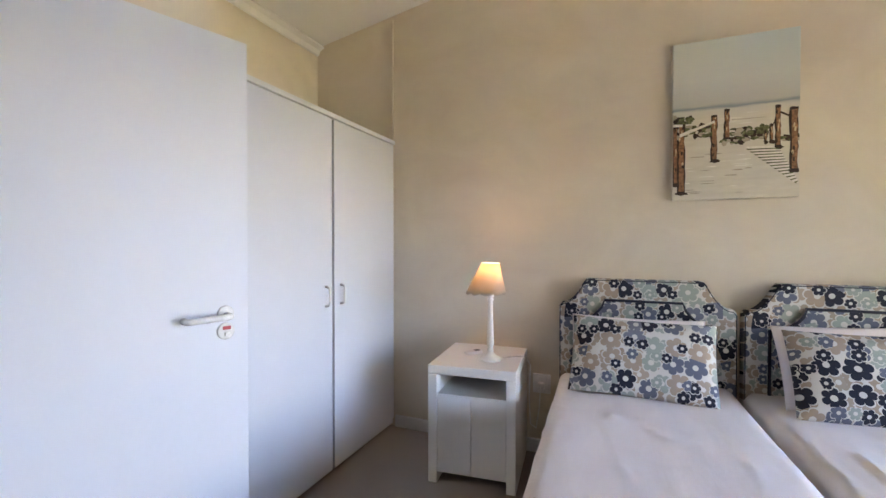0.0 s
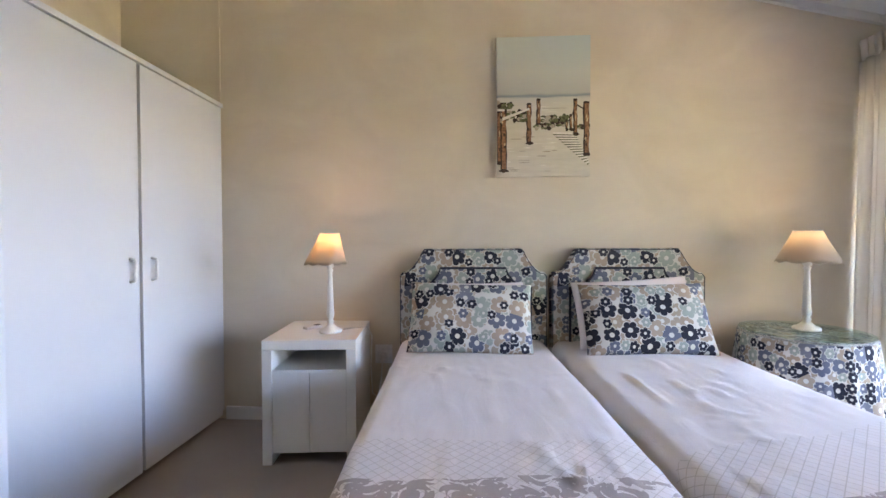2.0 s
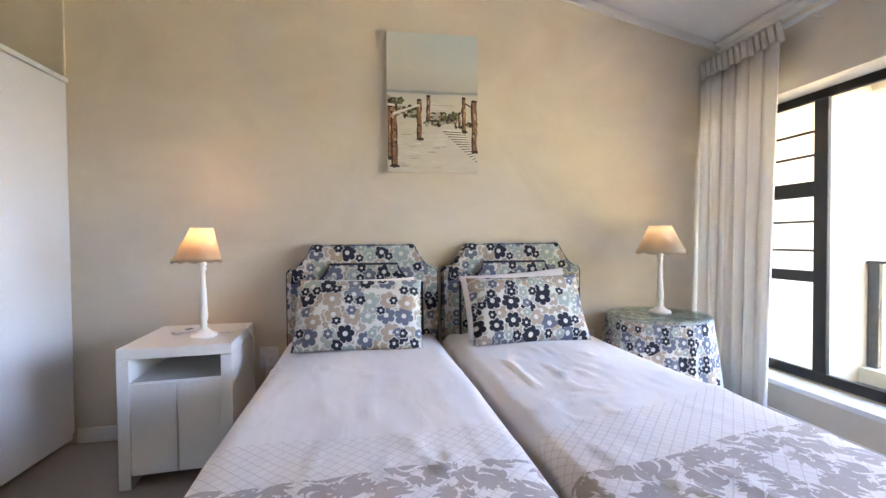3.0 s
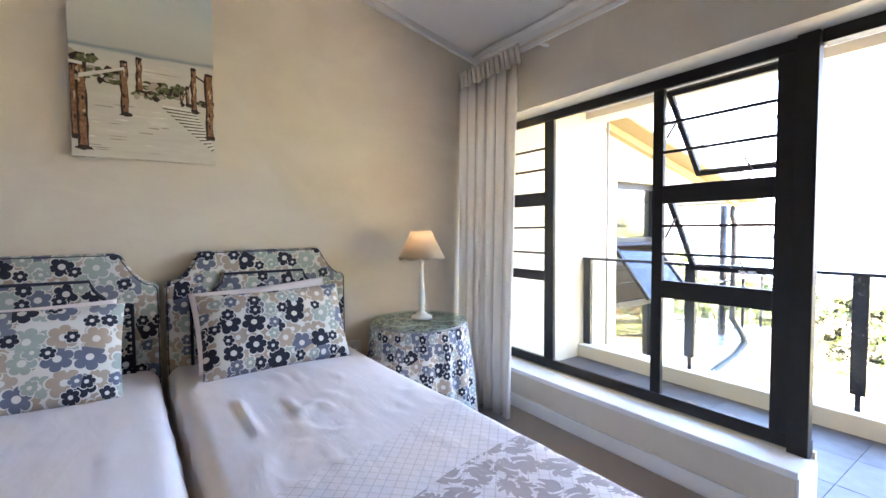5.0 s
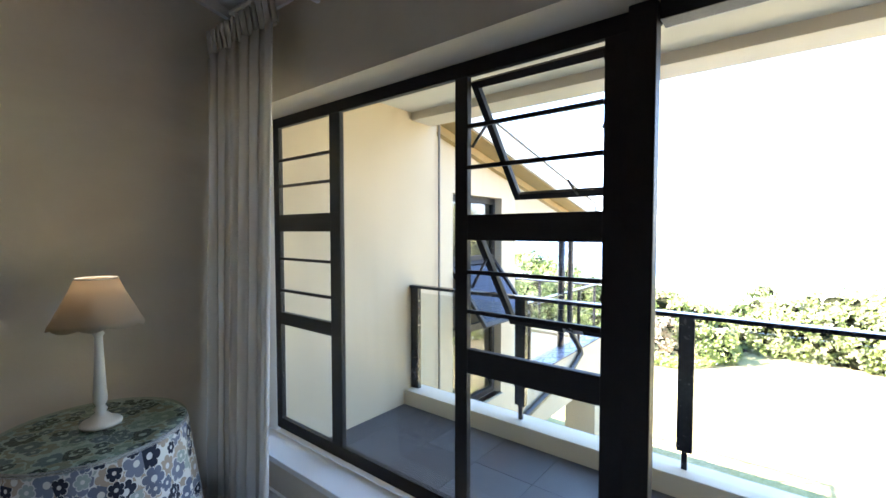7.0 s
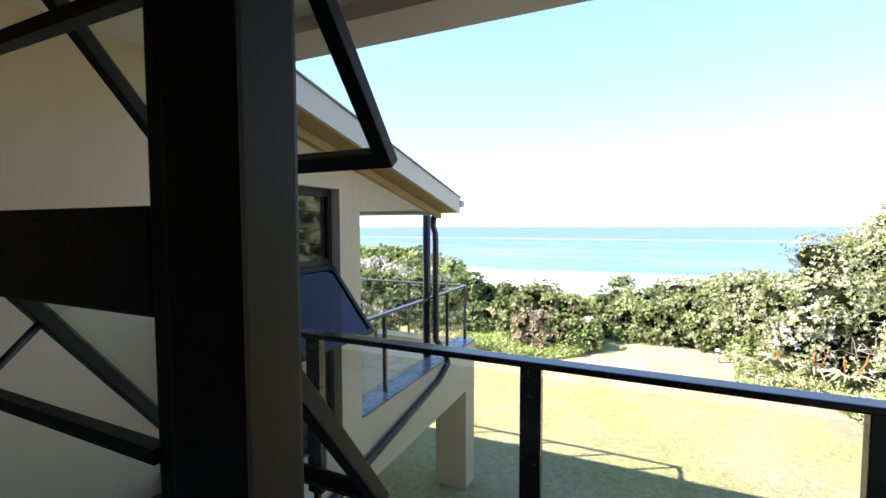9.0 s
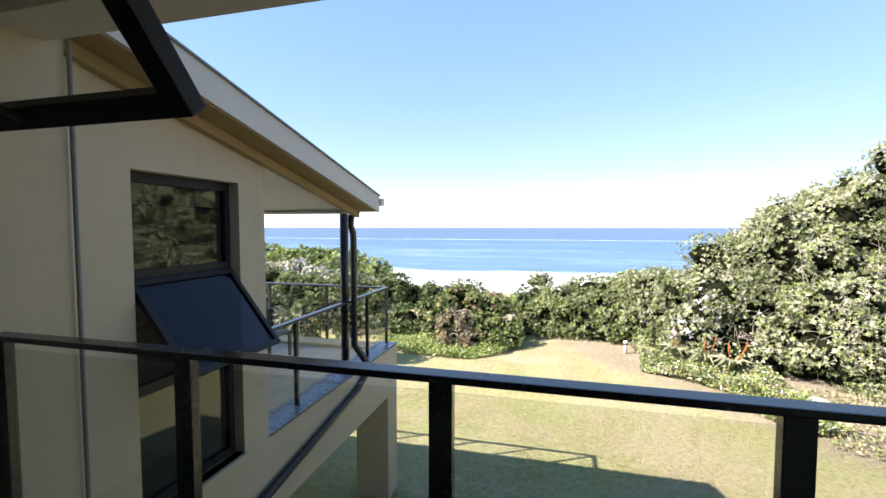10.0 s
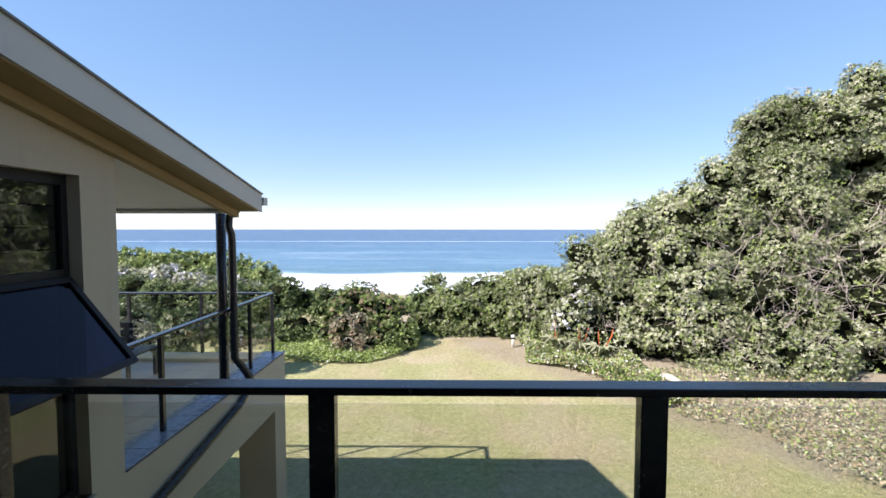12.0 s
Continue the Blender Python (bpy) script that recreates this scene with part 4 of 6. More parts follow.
def hull_mesh(clumps, shrink=0.64):
    """Rough low balls within a shrub's clumps, coloured near-black to paint the shade inside."""
    bm = bmesh.new()
    for x, y, z, a, b, c in clumps:
        r = bmesh.ops.create_icosphere(bm, subdivisions=2, radius=1.0)
        for v in r["verts"]:
            k = shrink * (1 + 0.25 * noise.noise(v.co * 2.3 + Vector((x, y, z))))
            v.co = Vector((x + v.co.x * a * k, y + v.co.y * b * k, z + v.co.z * c * k))
    return bm


def shrub(name, clumps, leaf, density, layers, label, category, stems=0, group="", kind="", per=8, holes=-9.0):
    """A shrub: stems, near-black balls for inner shade and a crown of separate leaves in one or more kinds."""
    base = Vector((clumps[0][0], clumps[0][1], GZ))
    ob = thing(name, Matrix.Translation(base), label, category, group, kind)
    loc = [(c[0] - base.x, c[1] - base.y, c[2] - base.z, *c[3:]) for c in clumps]
    tagged(part("inner_shade_balls", hull_mesh(loc), M_HULL, ob), kind="stuff")
    P, N = clump_points(loc, density)
    gaps = np.array([noise.noise(Vector(p) * 1.7) + 0.5 * noise.noise(Vector(p) * 4.1) for p in P])
    voids = np.array([noise.noise(Vector(p) * 0.62 + Vector((3, 9, 1))) for p in P])
    gaps = np.where((voids < holes) & (RNG.random(len(P)) < 0.85), -9.0, gaps)
    up = (P[:, 2] > 0.02) & (gaps > -0.30 + 0.2 * RNG.random(len(P)))
    P, N = P[up], N[up]
    pick = RNG.random(len(P))
    acc = 0.0
    for share, material in layers:
        sel = (pick >= acc) & (pick < acc + share)
        acc += share
        me = sprig_mesh("crown", P[sel], N[sel], leaf, material, per)
        c = tagged(new("crown", me), kind="stuff")
        c.parent = ob
    bm = bmesh.new()
    for k in range(stems):
        x, y, z, a, b, c = loc[int(RNG.integers(len(loc)))]
        d = Vector((-abs(RNG.normal(0.5, 0.5)), RNG.normal(0, 0.7), RNG.normal(0.25, 0.6))).normalized()
        p0 = Vector((x, y, max(0.05, z)))
        p1 = p0 + Vector((d.x * a, d.y * b, d.z * c)) * RNG.uniform(0.98, 1.25)
        mid = (p0 + p1) / 2 + Vector(RNG.normal(0, 0.10, 3))
        tube(bm, [p0, mid, p1], [0.022, 0.015, 0.004], 4)
        for q in range(2):
            tube(bm, [mid, (mid + p1) / 2 + Vector(RNG.normal(0, 0.12, 3)), p1 + Vector(RNG.normal(0, 0.22, 3))], [0.012, 0.008, 0.003], 4)
    if stems:
        tagged(part("stem", bm, M_TWIG, ob, "pale bare twigs"), kind="stuff")
    return ob


def face_path(path, n, r, jit, seed, flat=1.0):
    """Small clumps spread over a sloping leafy face: path of (x front, y, x back, top)."""
    g = np.random.default_rng(seed)
    path = np.array(path, float)
    run = np.concatenate(([0.0], np.cumsum(np.abs(np.diff(path[:, 1])))))
    out = []
    for k in range(n):
        at = g.random() * run[-1]
        p = np.array([np.interp(at, run, path[:, c]) for c in range(4)])
        u = g.random()
        h = GZ + 0.15 + (p[3] - GZ - 0.15) * u
        s = g.uniform(0.6, 1.45)
        bulge = 0.5 * noise.noise((p[1] * 0.5, h * 0.6, seed))
        x = p[0] + (p[2] - p[0]) * u ** 1.6 + g.normal(0, jit) + bulge
        out.append((x, p[1] + g.normal(0, jit), h - r * s * 0.55, r * s * flat, r * s * 1.1, r * s * 0.85))
    return out

# hedge across the far end of the lawn
shrub("hedge", face_path([(23.2, -1.5, 24.4, -0.62), (23.1, -4.0, 24.2, -0.5), (22.3, -6.6, 23.4, -0.25)], 75, 0.55, 0.22, 3), 0.08, 190,
      [(0.5, M_GREEN), (0.22, M_LIME), (0.28, M_SILVER)], "dense clipped green hedge closing the lawn", "hedge")
shrub("hedge", face_path([(22.6, -0.5, 23.6, -0.72), (22.2, 2.2, 23.2, -0.95), (22.3, 4.5, 23.4, -0.9), (22.6, 9.0, 23.8, -1.0), (22.8, 15.0, 24.0, -0.8)], 120, 0.6, 0.28, 4), 0.085, 140,
      [(0.6, M_DARKLEAF), (0.4, M_GREEN)], "dense dark green coastal hedge beyond the garden bed", "hedge")
# Added dark-leaved shrub paints the shaded opening between the hedges.
shrub("hedge", face_path([(23.5, -0.75, 24.0, -1.0), (23.5, -1.4, 24.0, -0.95)], 10, 0.42, 0.1, 9), 0.13, 50,
      [(1.0, M_DARKLEAF)], "dark shrub standing in for the shaded gap in the hedge", "hedge")
shrub("flowering_shrub", face_path([(21.3, 2.4, 22.0, -1.0), (21.5, 0.4, 22.2, -0.85)], 20, 0.42, 0.25, 14), 0.11, 75,
      [(0.4, M_LIME), (0.35, M_DRY), (0.25, M_DARKLEAF)], "loose shrub with yellowing and pink-brown leaves", "shrub")
shrub("dry_shrub", face_path([(20.4, 1.9, 20.9, -1.75), (20.4, 1.0, 20.9, -1.7)], 16, 0.36, 0.15, 15), 0.08, 110,
      [(0.6, M_DRY), (0.4, M_SILVER)], "rounded brownish shrub in the garden bed", "shrub", stems=20)
shrub("low_shrub", face_path([(20.5, 0.4, 21.2, -1.95), (21.0, -0.6, 21.6, -2.1)], 16, 0.36, 0.15, 16), 0.10, 90,
      [(0.7, M_GREEN), (0.3, M_LIME)], "low leafy green shrub in the garden bed", "shrub")
shrub("coastal_thicket", face_path([(35.0, 11.0, 37.0, -1.9), (34.5, 14.5, 37.5, -0.75), (34.5, 19.0, 38.0, -0.35), (35.5, 24.0, 39.0, -0.5), (37.0, 29.0, 41.0, -1.0)], 120, 1.1, 0.3, 21), 0.26, 22,
      [(0.7, M_GREEN), (0.3, M_LIME)], "rounded bright green coastal thicket on the dune", "thicket")
shrub("silver_thicket", face_path([(26.0, 8.2, 27.0, -1.6), (25.5, 10.5, 27.0, -0.85), (25.5, 14.0, 27.2, -0.7), (26.0, 19.0, 28.0, -0.75)], 90, 0.8, 0.3, 23), 0.19, 40,
      [(0.85, M_SILVER), (0.15, M_PETAL)], "silvery grey-leaved coastal bush behind the patio", "thicket")
shrub("dark_shrubs", face_path([(17.2, 4.6, 17.9, -1.1), (16.6, 6.2, 17.5, -0.75), (16.4, 9.5, 17.4, -0.7)], 45, 0.55, 0.2, 24), 0.12, 60,
      [(0.6, M_DARKLEAF), (0.4, M_SILVER)], "dark dense shrubs growing beside the patio", "shrub")
shrub("dune_scrub", face_path([(28.0, -6.0, 31.0, -2.6), (28.0, 2.0, 31.0, -2.9), (29.0, 9.0, 32.0, -2.7), (30.0, 20.0, 33.0, -2.5)], 130, 0.9, 0.6, 22), 0.20, 24,
      [(0.6, M_LIME), (0.4, M_GREEN)], "low bright green dune scrub behind the hedge", "scrub")

# the scrub rising on the south side
slope = [(22.3, -6.0, 23.2, -0.5), (21.4, -7.0, 22.4, -0.2), (20.7, -7.9, 21.9, 0.55), (20.0, -8.9, 21.7, 1.55), (19.4, -10.2, 21.5, 2.75), (18.8, -11.5, 21.4, 3.4), (18.7, -12.9, 21.5, 4.2),
         (18.7, -14.0, 21.7, 5.0), (18.7, -14.8, 21.8, 6.6), (18.7, -16.0, 22.0, 6.8), (18.8, -17.1, 22.2, 6.5), (18.9, -18.1, 22.4, 7.3), (18.9, -18.9, 22.5, 8.1), (19.0, -20.0, 22.7, 7.8), (19.4, -24.0, 23.4, 8.4)]
behind = [(x0 + 1.6, y, x1 + 1.2, t - 0.4) for x0, y, x1, t in slope[1:]]
scrub = shrub("coastal_scrub", face_path(slope, 520, 0.66, 0.42, 5) + face_path(behind, 150, 0.85, 0.3, 8), 0.082, 185,
      [(0.62, M_SILVER), (0.27, M_GREEN), (0.11, M_LIME)], "tall tangled coastal scrub with grey-green leaves", "scrub", stems=330, per=6, holes=-0.24)

# Unseen scrub added past the view to block low sky light from the south-east.
sky_block_slope = [(19.4, -23.6, 23.4, 8.2), (19.0, -29.0, 23.0, 8.8), (17.0, -38.0, 21.0, 8.6), (14.0, -50.0, 18.0, 8.0)]
shrub("coastal_scrub", face_path(sky_block_slope, 260, 1.5, 0.5, 31), 0.34, 12,
      [(0.6, M_SILVER), (0.4, M_GREEN)], "tall tangled coastal scrub with grey-green leaves", "scrub")

# bare tangled twigs over the front of the tall scrub
bm = bmesh.new()
sbase = scrub.matrix_world.translation.copy()
sg = np.random.default_rng(77)
for k in range(230):
    i = 5 + int(sg.integers(7)) if k % 9 else 2 + int(sg.integers(4))
    (xa, ya, xb, ta), (xc, yc, xd, td) = slope[i], slope[i + 1]
    f = sg.random()
    u = sg.uniform(0.02, 0.6)
    top = ta + (td - ta) * f
    xf, xr = xa + (xc - xa) * f, xb + (xd - xb) * f
    p = Vector((xf + (xr - xf) * u ** 1.6 - sg.uniform(0.25, 0.75), ya + (yc - ya) * f, GZ + 0.1 + (top - GZ) * u)) - sbase
    lean_to = Vector((sg.normal(-0.15, 0.25), sg.normal(0, 0.6), sg.normal(0.45, 0.55))).normalized() * sg.uniform(0.5, 1.4)
    mid = p + lean_to * 0.5 + Vector(sg.normal(0, 0.09, 3))
    tube(bm, [p - lean_to * 0.2, p + lean_to * 0.2, mid, p + lean_to], [0.013, 0.011, 0.008, 0.003], 4)
    for q in range(2):
        tube(bm, [mid, mid + lean_to * 0.3 + Vector(sg.normal(0, 0.12, 3)), mid + lean_to * 0.5 + Vector(sg.normal(0, 0.28, 3))], [0.007, 0.005, 0.002], 4)
tagged(part("twig", bm, M_TWIG, scrub, "pale bare tangled twigs"), kind="stuff")


# Near-black slab behind the scrub, painting shade where its leaves leave holes.
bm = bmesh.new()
shady = slope[1:] + sky_block_slope[1:]
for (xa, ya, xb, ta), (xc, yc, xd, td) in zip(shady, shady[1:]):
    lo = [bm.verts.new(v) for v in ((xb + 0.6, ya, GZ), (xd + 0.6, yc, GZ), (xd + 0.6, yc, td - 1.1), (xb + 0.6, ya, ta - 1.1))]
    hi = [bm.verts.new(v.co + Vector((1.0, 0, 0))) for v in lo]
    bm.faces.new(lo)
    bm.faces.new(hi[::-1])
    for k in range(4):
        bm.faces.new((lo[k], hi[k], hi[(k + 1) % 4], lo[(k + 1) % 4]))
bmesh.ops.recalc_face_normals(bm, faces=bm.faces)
setting("backdrop_scrub_shade", bm, M_HULL, "near-black slab painting shade behind the coastal scrub", "scrub")

def ground_cover(name, outline, n, leaf, height, layers, label, category):
    """Low plants filling an outline on the ground."""
    g = np.random.default_rng(len(outline) * 7 + n)
    o = np.array(outline)
    ob = thing(name, Matrix.Translation((o[:, 0].mean(), o[:, 1].mean(), GZ)), label, category, kind="stuff")
    p = g.uniform(o.min(0), o.max(0), (n * 3, 2))
    inside = np.zeros(len(p), bool)
    for (x0, y0), (x1, y1) in zip(o, np.roll(o, -1, 0)):
        hit = ((y0 > p[:, 1]) != (y1 > p[:, 1])) & (p[:, 0] < (x1 - x0) * (p[:, 1] - y0) / (y1 - y0 + 1e-9) + x0)
        inside ^= hit
    p = p[inside][:n]
    bump = np.array([noise.noise((a * 0.9, b * 0.9, 3.0)) for a, b in p])
    z = height * (0.25 + 0.75 * g.random(len(p))) * np.clip(0.7 + bump, 0.15, 1.6)
    P = np.column_stack((p - o.mean(0), z + 0.03))
    N = np.tile((0.0, 0.0, 1.0), (len(P), 1))
    pick = g.random(len(P))
    acc = 0.0
    for share, material in layers:
        sel = (pick >= acc) & (pick < acc + share)
        acc += share
        c = new("plants", leaf_mesh("plants", P[sel], N[sel], leaf, material, 0.6, 0.9))
        c.parent = ob
ground_cover("ground_cover", [(19.2, 4.5), (19.3, 3.2), (18.9, 1.6), (19.1, 0.6), (20.0, -0.4), (21.8, -1.1), (22.6, -1.0), (22.4, 5.0)], 20000, 0.085, 0.26, [(0.78, M_LIME), (0.20, M_GREEN), (0.02, M_PETAL)], "bright green creeping ground cover round the bed", "plants")
ground_cover("flower_bed", [(22.4, -5.3), (19.2, -4.9), (18.0, -6.7), (15.4, -7.4), (15.6, -8.6), (18.8, -8.6), (20.5, -6.6)], 22000, 0.085, 0.45, [(0.40, M_LIME), (0.22, M_GREEN), (0.20, M_SILVER), (0.13, M_DRY), (0.05, M_PETAL)], "mixed flower bed of bright low plants", "flower bed")
ground_cover("border_plants", [(14.9, -7.9), (14.2, -9.2), (12.9, -9.2), (12.0, -9.8), (11.0, -10.6), (12.5, -14.0), (18.5, -14.0), (18.6, -8.8)], 9000, 0.075, 0.30, [(0.4, M_SILVER), (0.35, M_DRY), (0.25, M_LIME)], "straggly grey-green border plants over dry soil", "plants")

# sword-leaved plants with orange spikes, and a white-flowering bush
def spiky(x, y, h, seed):
    g = np.random.default_rng(seed)
    ob = thing("aloe", pose(x, y, GZ), "aloe with spreading leaves and orange flower spikes", "aloe", "aloes by the scrub")
    for k in range(22):
        a, r = g.uniform(0, 6.28), g.uniform(0.4, 0.75)
        part("leaf", tubed([(0, 0, h * 0.3), (0.5 * r * math.cos(a), 0.5 * r * math.sin(a), h * 0.55), (r * math.cos(a), r * math.sin(a), h * g.uniform(0.3, 0.6))], [0.045, 0.034, 0.004], 5), M_SILVER, ob)
    for k in range(2):
        dx, dy = g.normal(0, 0.2, 2)
        part("flower_spike", tubed([(dx * 0.3, dy * 0.3, h * 0.4), (dx, dy, h * 0.85), (dx * 1.1, dy * 1.1, h * 1.05)], [0.010, 0.024, 0.006], 6), M_ORANGE, ob, "orange flower spike")
for x, y, h, sd in ((19.7, -6.9, 1.15, 1), (19.3, -7.5, 1.2, 2), (20.2, -6.2, 1.25, 4)):
    spiky(x, y, h, sd)
shrub("white_flowering_bush", [(20.2, -6.8, GZ + 1.7, 0.55, 0.55, 0.5), (20.4, -7.2, GZ + 2.1, 0.5, 0.5, 0.45), (20.1, -6.5, GZ + 1.2, 0.5, 0.5, 0.5)], 0.11, 70,
      [(0.32, M_PETAL), (0.40, M_SILVER), (0.28, M_GREEN)], "bush dotted with white flowers", "bush")

# slatted bench on the patio
bench = thing("patio_bench", pose(10.3, 2.6, -0.624, 0, 0, 90), "dark slatted wooden bench on the patio", "bench")
for k in range(5):
    part("seat_slat", boxed(-0.6, 0.6, -0.25 + 0.1 * k, -0.17 + 0.1 * k, 0.40, 0.42, bevel=0.003), M_DARKPLASTIC, bench)
for k in range(4):
    part("back_slat", boxed(-0.6, 0.6, 0.26, 0.28, 0.50 + 0.1 * k, 0.57 + 0.1 * k, bevel=0.003), M_DARKPLASTIC, bench)
for x in (-0.56, 0.52):
    part("leg", boxed(x, x + 0.04, -0.24, -0.20, 0.0, 0.40), M_DARKPLASTIC, bench)
    part("leg", boxed(x, x + 0.04, 0.285, 0.325, 0.0, 0.88), M_DARKPLASTIC, bench)

# garden bollard light
bo = thing("bollard_light", pose(21.3, -4.75, GZ), "short white garden bollard light on the lawn", "bollard")
part("post", closed_lathe([(0.05, 0.0), (0.05, 0.26), (0.045, 0.31)], 16), M_PLASTIC, bo)
part("louvre", closed_lathe([(0.05, 0.31), (0.05, 0.39)], 16), M_DARKPLASTIC, bo)
part("cap", closed_lathe([(0.08, 0.39), (0.085, 0.42), (0.07, 0.46), (0.02, 0.48)], 16), M_PLASTIC, bo)

# a pale stone at the foot of the scrub
bm = bmesh.new()
bmesh.ops.create_icosphere(bm, subdivisions=3, radius=0.5)
for v in bm.verts:
    v.co *= 1 + 0.3 * noise.noise(v.co * 2.0)
    v.co.z = max(-0.1, v.co.z * 0.5)
(single("boulder", bm, M_KERB, "pale weathered boulder at the edge of the bed", "boulder", pose(17.2, -8.7, GZ + 0.1)))

# grass blades over the near lawn
gn = 110000
gp = np.column_stack((RNG.uniform(8.5, 23.0, gn), RNG.uniform(-10.0, 4.5, gn), np.full(gn, GZ + 0.02)))
dens = np.array([noise.noise((a * 0.8, b * 0.8, 1.0)) for a, b in gp[:, :2]])
gp = gp[dens > -0.25 * RNG.random(gn)]
gn_ = np.tile((0.3, 0.3, 0.4), (len(gp), 1))
gr = new("grass", leaf_mesh("grass", gp, gn_, 0.034, foliage("grass_blade", [(0.15, (0.26, 0.25, 0.09)), (0.5, (0.44, 0.39, 0.18)), (0.95, (0.62, 0.54, 0.33))], 0.8), 0.35, 1.0))
tagged(gr, "short dry and green grass blades of the lawn", "grass", kind="stuff")

# patio tiles on the ledge and floor
ledge = setting("floor_patio_ledge", boxed(CX, END_X, WY - 0.012, WY + 0.36, LEDGE_Z - 0.02, LEDGE_Z - 0.008), M_GROUT, "pale blue-grey tiled ledge of the patio", "ledge")
pfloor = setting("floor_patio", boxed(CX, END_X - 0.36, WY + 0.36, 6.0, -0.66, -0.632), M_GROUT, "pale tiled patio floor", "floor")
for parent, x0, x1, y0, y1, z, sx, sy, mat in ((ledge, CX, END_X, WY - 0.012, WY + 0.36, LEDGE_Z - 0.008, 0.354, 0.372, M_BLUETILE), (pfloor, CX, END_X - 0.36, WY + 0.36, 6.0, -0.632, 0.398, 0.3932, M_PALETILE)):
    me = mesh_of("tile", boxed(-sx / 2 + 0.004, sx / 2 - 0.004, -sy / 2 + 0.004, sy / 2 - 0.004, 0, 0.008), mat)
    for i in range(int(round((x1 - x0) / sx))):
        for j in range(int(round((y1 - y0) / sy))):
            o = new("tile", me)
            o.parent = parent
            o.location = (x0 + (i + 0.5) * sx, y0 + (j + 0.5) * sy, z)

# everything beyond the balcony is scaled and shifted as one to fit the camera's view
VIEW_FIT = Matrix.Translation((0.308, -0.177, 0.0057)) @ Matrix.Diagonal((0.925, 0.925, 0.925, 1.0))
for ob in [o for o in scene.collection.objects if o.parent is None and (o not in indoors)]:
    ob.matrix_world = VIEW_FIT @ ob.matrix_world

# ---- bedroom things ----
# wardrobe
wd = thing("wardrobe", pose(0, 0, 0), "tall built-in white wardrobe with two flat doors", "wardrobe")
part("carcass", boxed(-0.655, -0.03, -1.455, -0.004, 0.06, 2.035), M_WHITE, wd)
part("plinth", boxed(-0.62, -0.055, -1.455, -0.004, 0.0, 0.059), M_WHITE, wd)
part("top_board", boxed(-0.655, 0.026, -1.456, -0.003, 2.036, 2.062, bevel=0.003), M_WHITE, wd)
part("side_strip", boxed(-0.003, 0.012, -0.03, -0.003, 0.06, 2.035, bevel=0.002), M_WHITE, wd)
for y0, y1, hy in ((-0.715, -0.034, -0.655), (-1.448, -0.735, -0.795)):
    d = part("door", boxed(-0.003, 0.02, y0, y1, 0.035, 2.03, bevel=0.003), M_WHITE, wd)
    bm = bmesh.new()
    tube(bm, [(0.02, hy, 0.975), (0.045, hy, 0.98), (0.048, hy, 0.99), (0.048, hy, 1.07), (0.045, hy, 1.08), (0.02, hy, 1.085)], 0.007, 8)
    part("handle", bm, M_PLASTIC, d, "small white bow handle")

# room door standing open
ex, ey = 0.303, -1.60
hx, hy = 0.05, -2.37
ang = math.degrees(math.atan2(ey - hy, ex - hx))
leaf_w = math.hypot(ex - hx, ey - hy)
dr = thing("door_1", pose(hx, hy, 0, 0, 0, ang), "white flush room door standing wide open", "door", kind="structure")
dl = part("leaf", boxed(0.0, leaf_w, 0.0, 0.04, 0.012, 2.03, bevel=0.003), M_WHITE, dr)
lock = leaf_w - 0.015
for side in (-1, 1):
    y0 = 0.0 if side < 0 else 0.04
    bm = bmesh.new()
    tube(bm, [(lock - 0.065, y0, 1.08), (lock - 0.065, y0 + side * 0.045, 1.08), (lock - 0.072, y0 + side * 0.055, 1.08), (lock - 0.085, y0 + side * 0.058, 1.08), (lock - 0.19, y0 + side * 0.058, 1.078), (lock - 0.20, y0 + side * 0.05, 1.078), (lock - 0.203, y0 + side * 0.02, 1.078)], 0.0105, 12)
    part("lever", bm, M_HANDLE, dl, "cream enamelled lever handle")
    for z, r in ((1.085, 0.027), (1.025, 0.029)):
        bm = closed_lathe([(r, 0.0), (r, 0.006), (r - 0.004, 0.009)], 24)
        bmesh.ops.transform(bm, matrix=pose(lock - 0.065, y0, z, 90 if side < 0 else -90), verts=bm.verts)
        part("rose", bm, M_HANDLE, dl, "round cream rose plate")
    bm = boxed(lock - 0.078, lock - 0.052, y0 + side * 0.0125 - 0.002, y0 + side * 0.0125 + 0.002, 1.031, 1.043, bevel=0.001)
    part("indicator", bm, M_RED, dl, "red lock indicator")
    bm = boxed(lock - 0.072, lock - 0.058, y0 + side * 0.014 - 0.005, y0 + side * 0.014 + 0.005, 1.010, 1.023, bevel=0.002)
    part("thumb_turn", bm, M_HANDLE, dl)
bm = bmesh.new()
box(bm, -0.21, 0.012, -2.425, -2.385, 0.0, 2.09)
box(bm, -0.21, 0.012, -3.295, -3.255, 0.0, 2.09)
box(bm, -0.21, 0.012, -3.255, -2.425, 2.05, 2.09)
setting("trim_door_frame", bm, M_TRIM, "white painted door frame", "door frame")

# bedside cabinet
ns = thing("bedside_cabinet", pose(0.545, -0.580, 0, 0, 0, 5.0), "white lacquered bedside cabinet with two doors and open shelf", "bedside cabinet")
W, D, Hh = 0.485, 0.565, 0.652
part("top", boxed(0, W, 0, D, Hh - 0.05, Hh, bevel=0.003), M_STAND, ns)
for x in (0.0, W - 0.05):
    part("side_panel", boxed(x, x + 0.05, 0, D, 0.0, Hh - 0.051, bevel=0.003), M_STAND, ns)
part("shelf", boxed(0.051, W - 0.051, 0.012, D, 0.475, 0.493), M_STAND, ns)
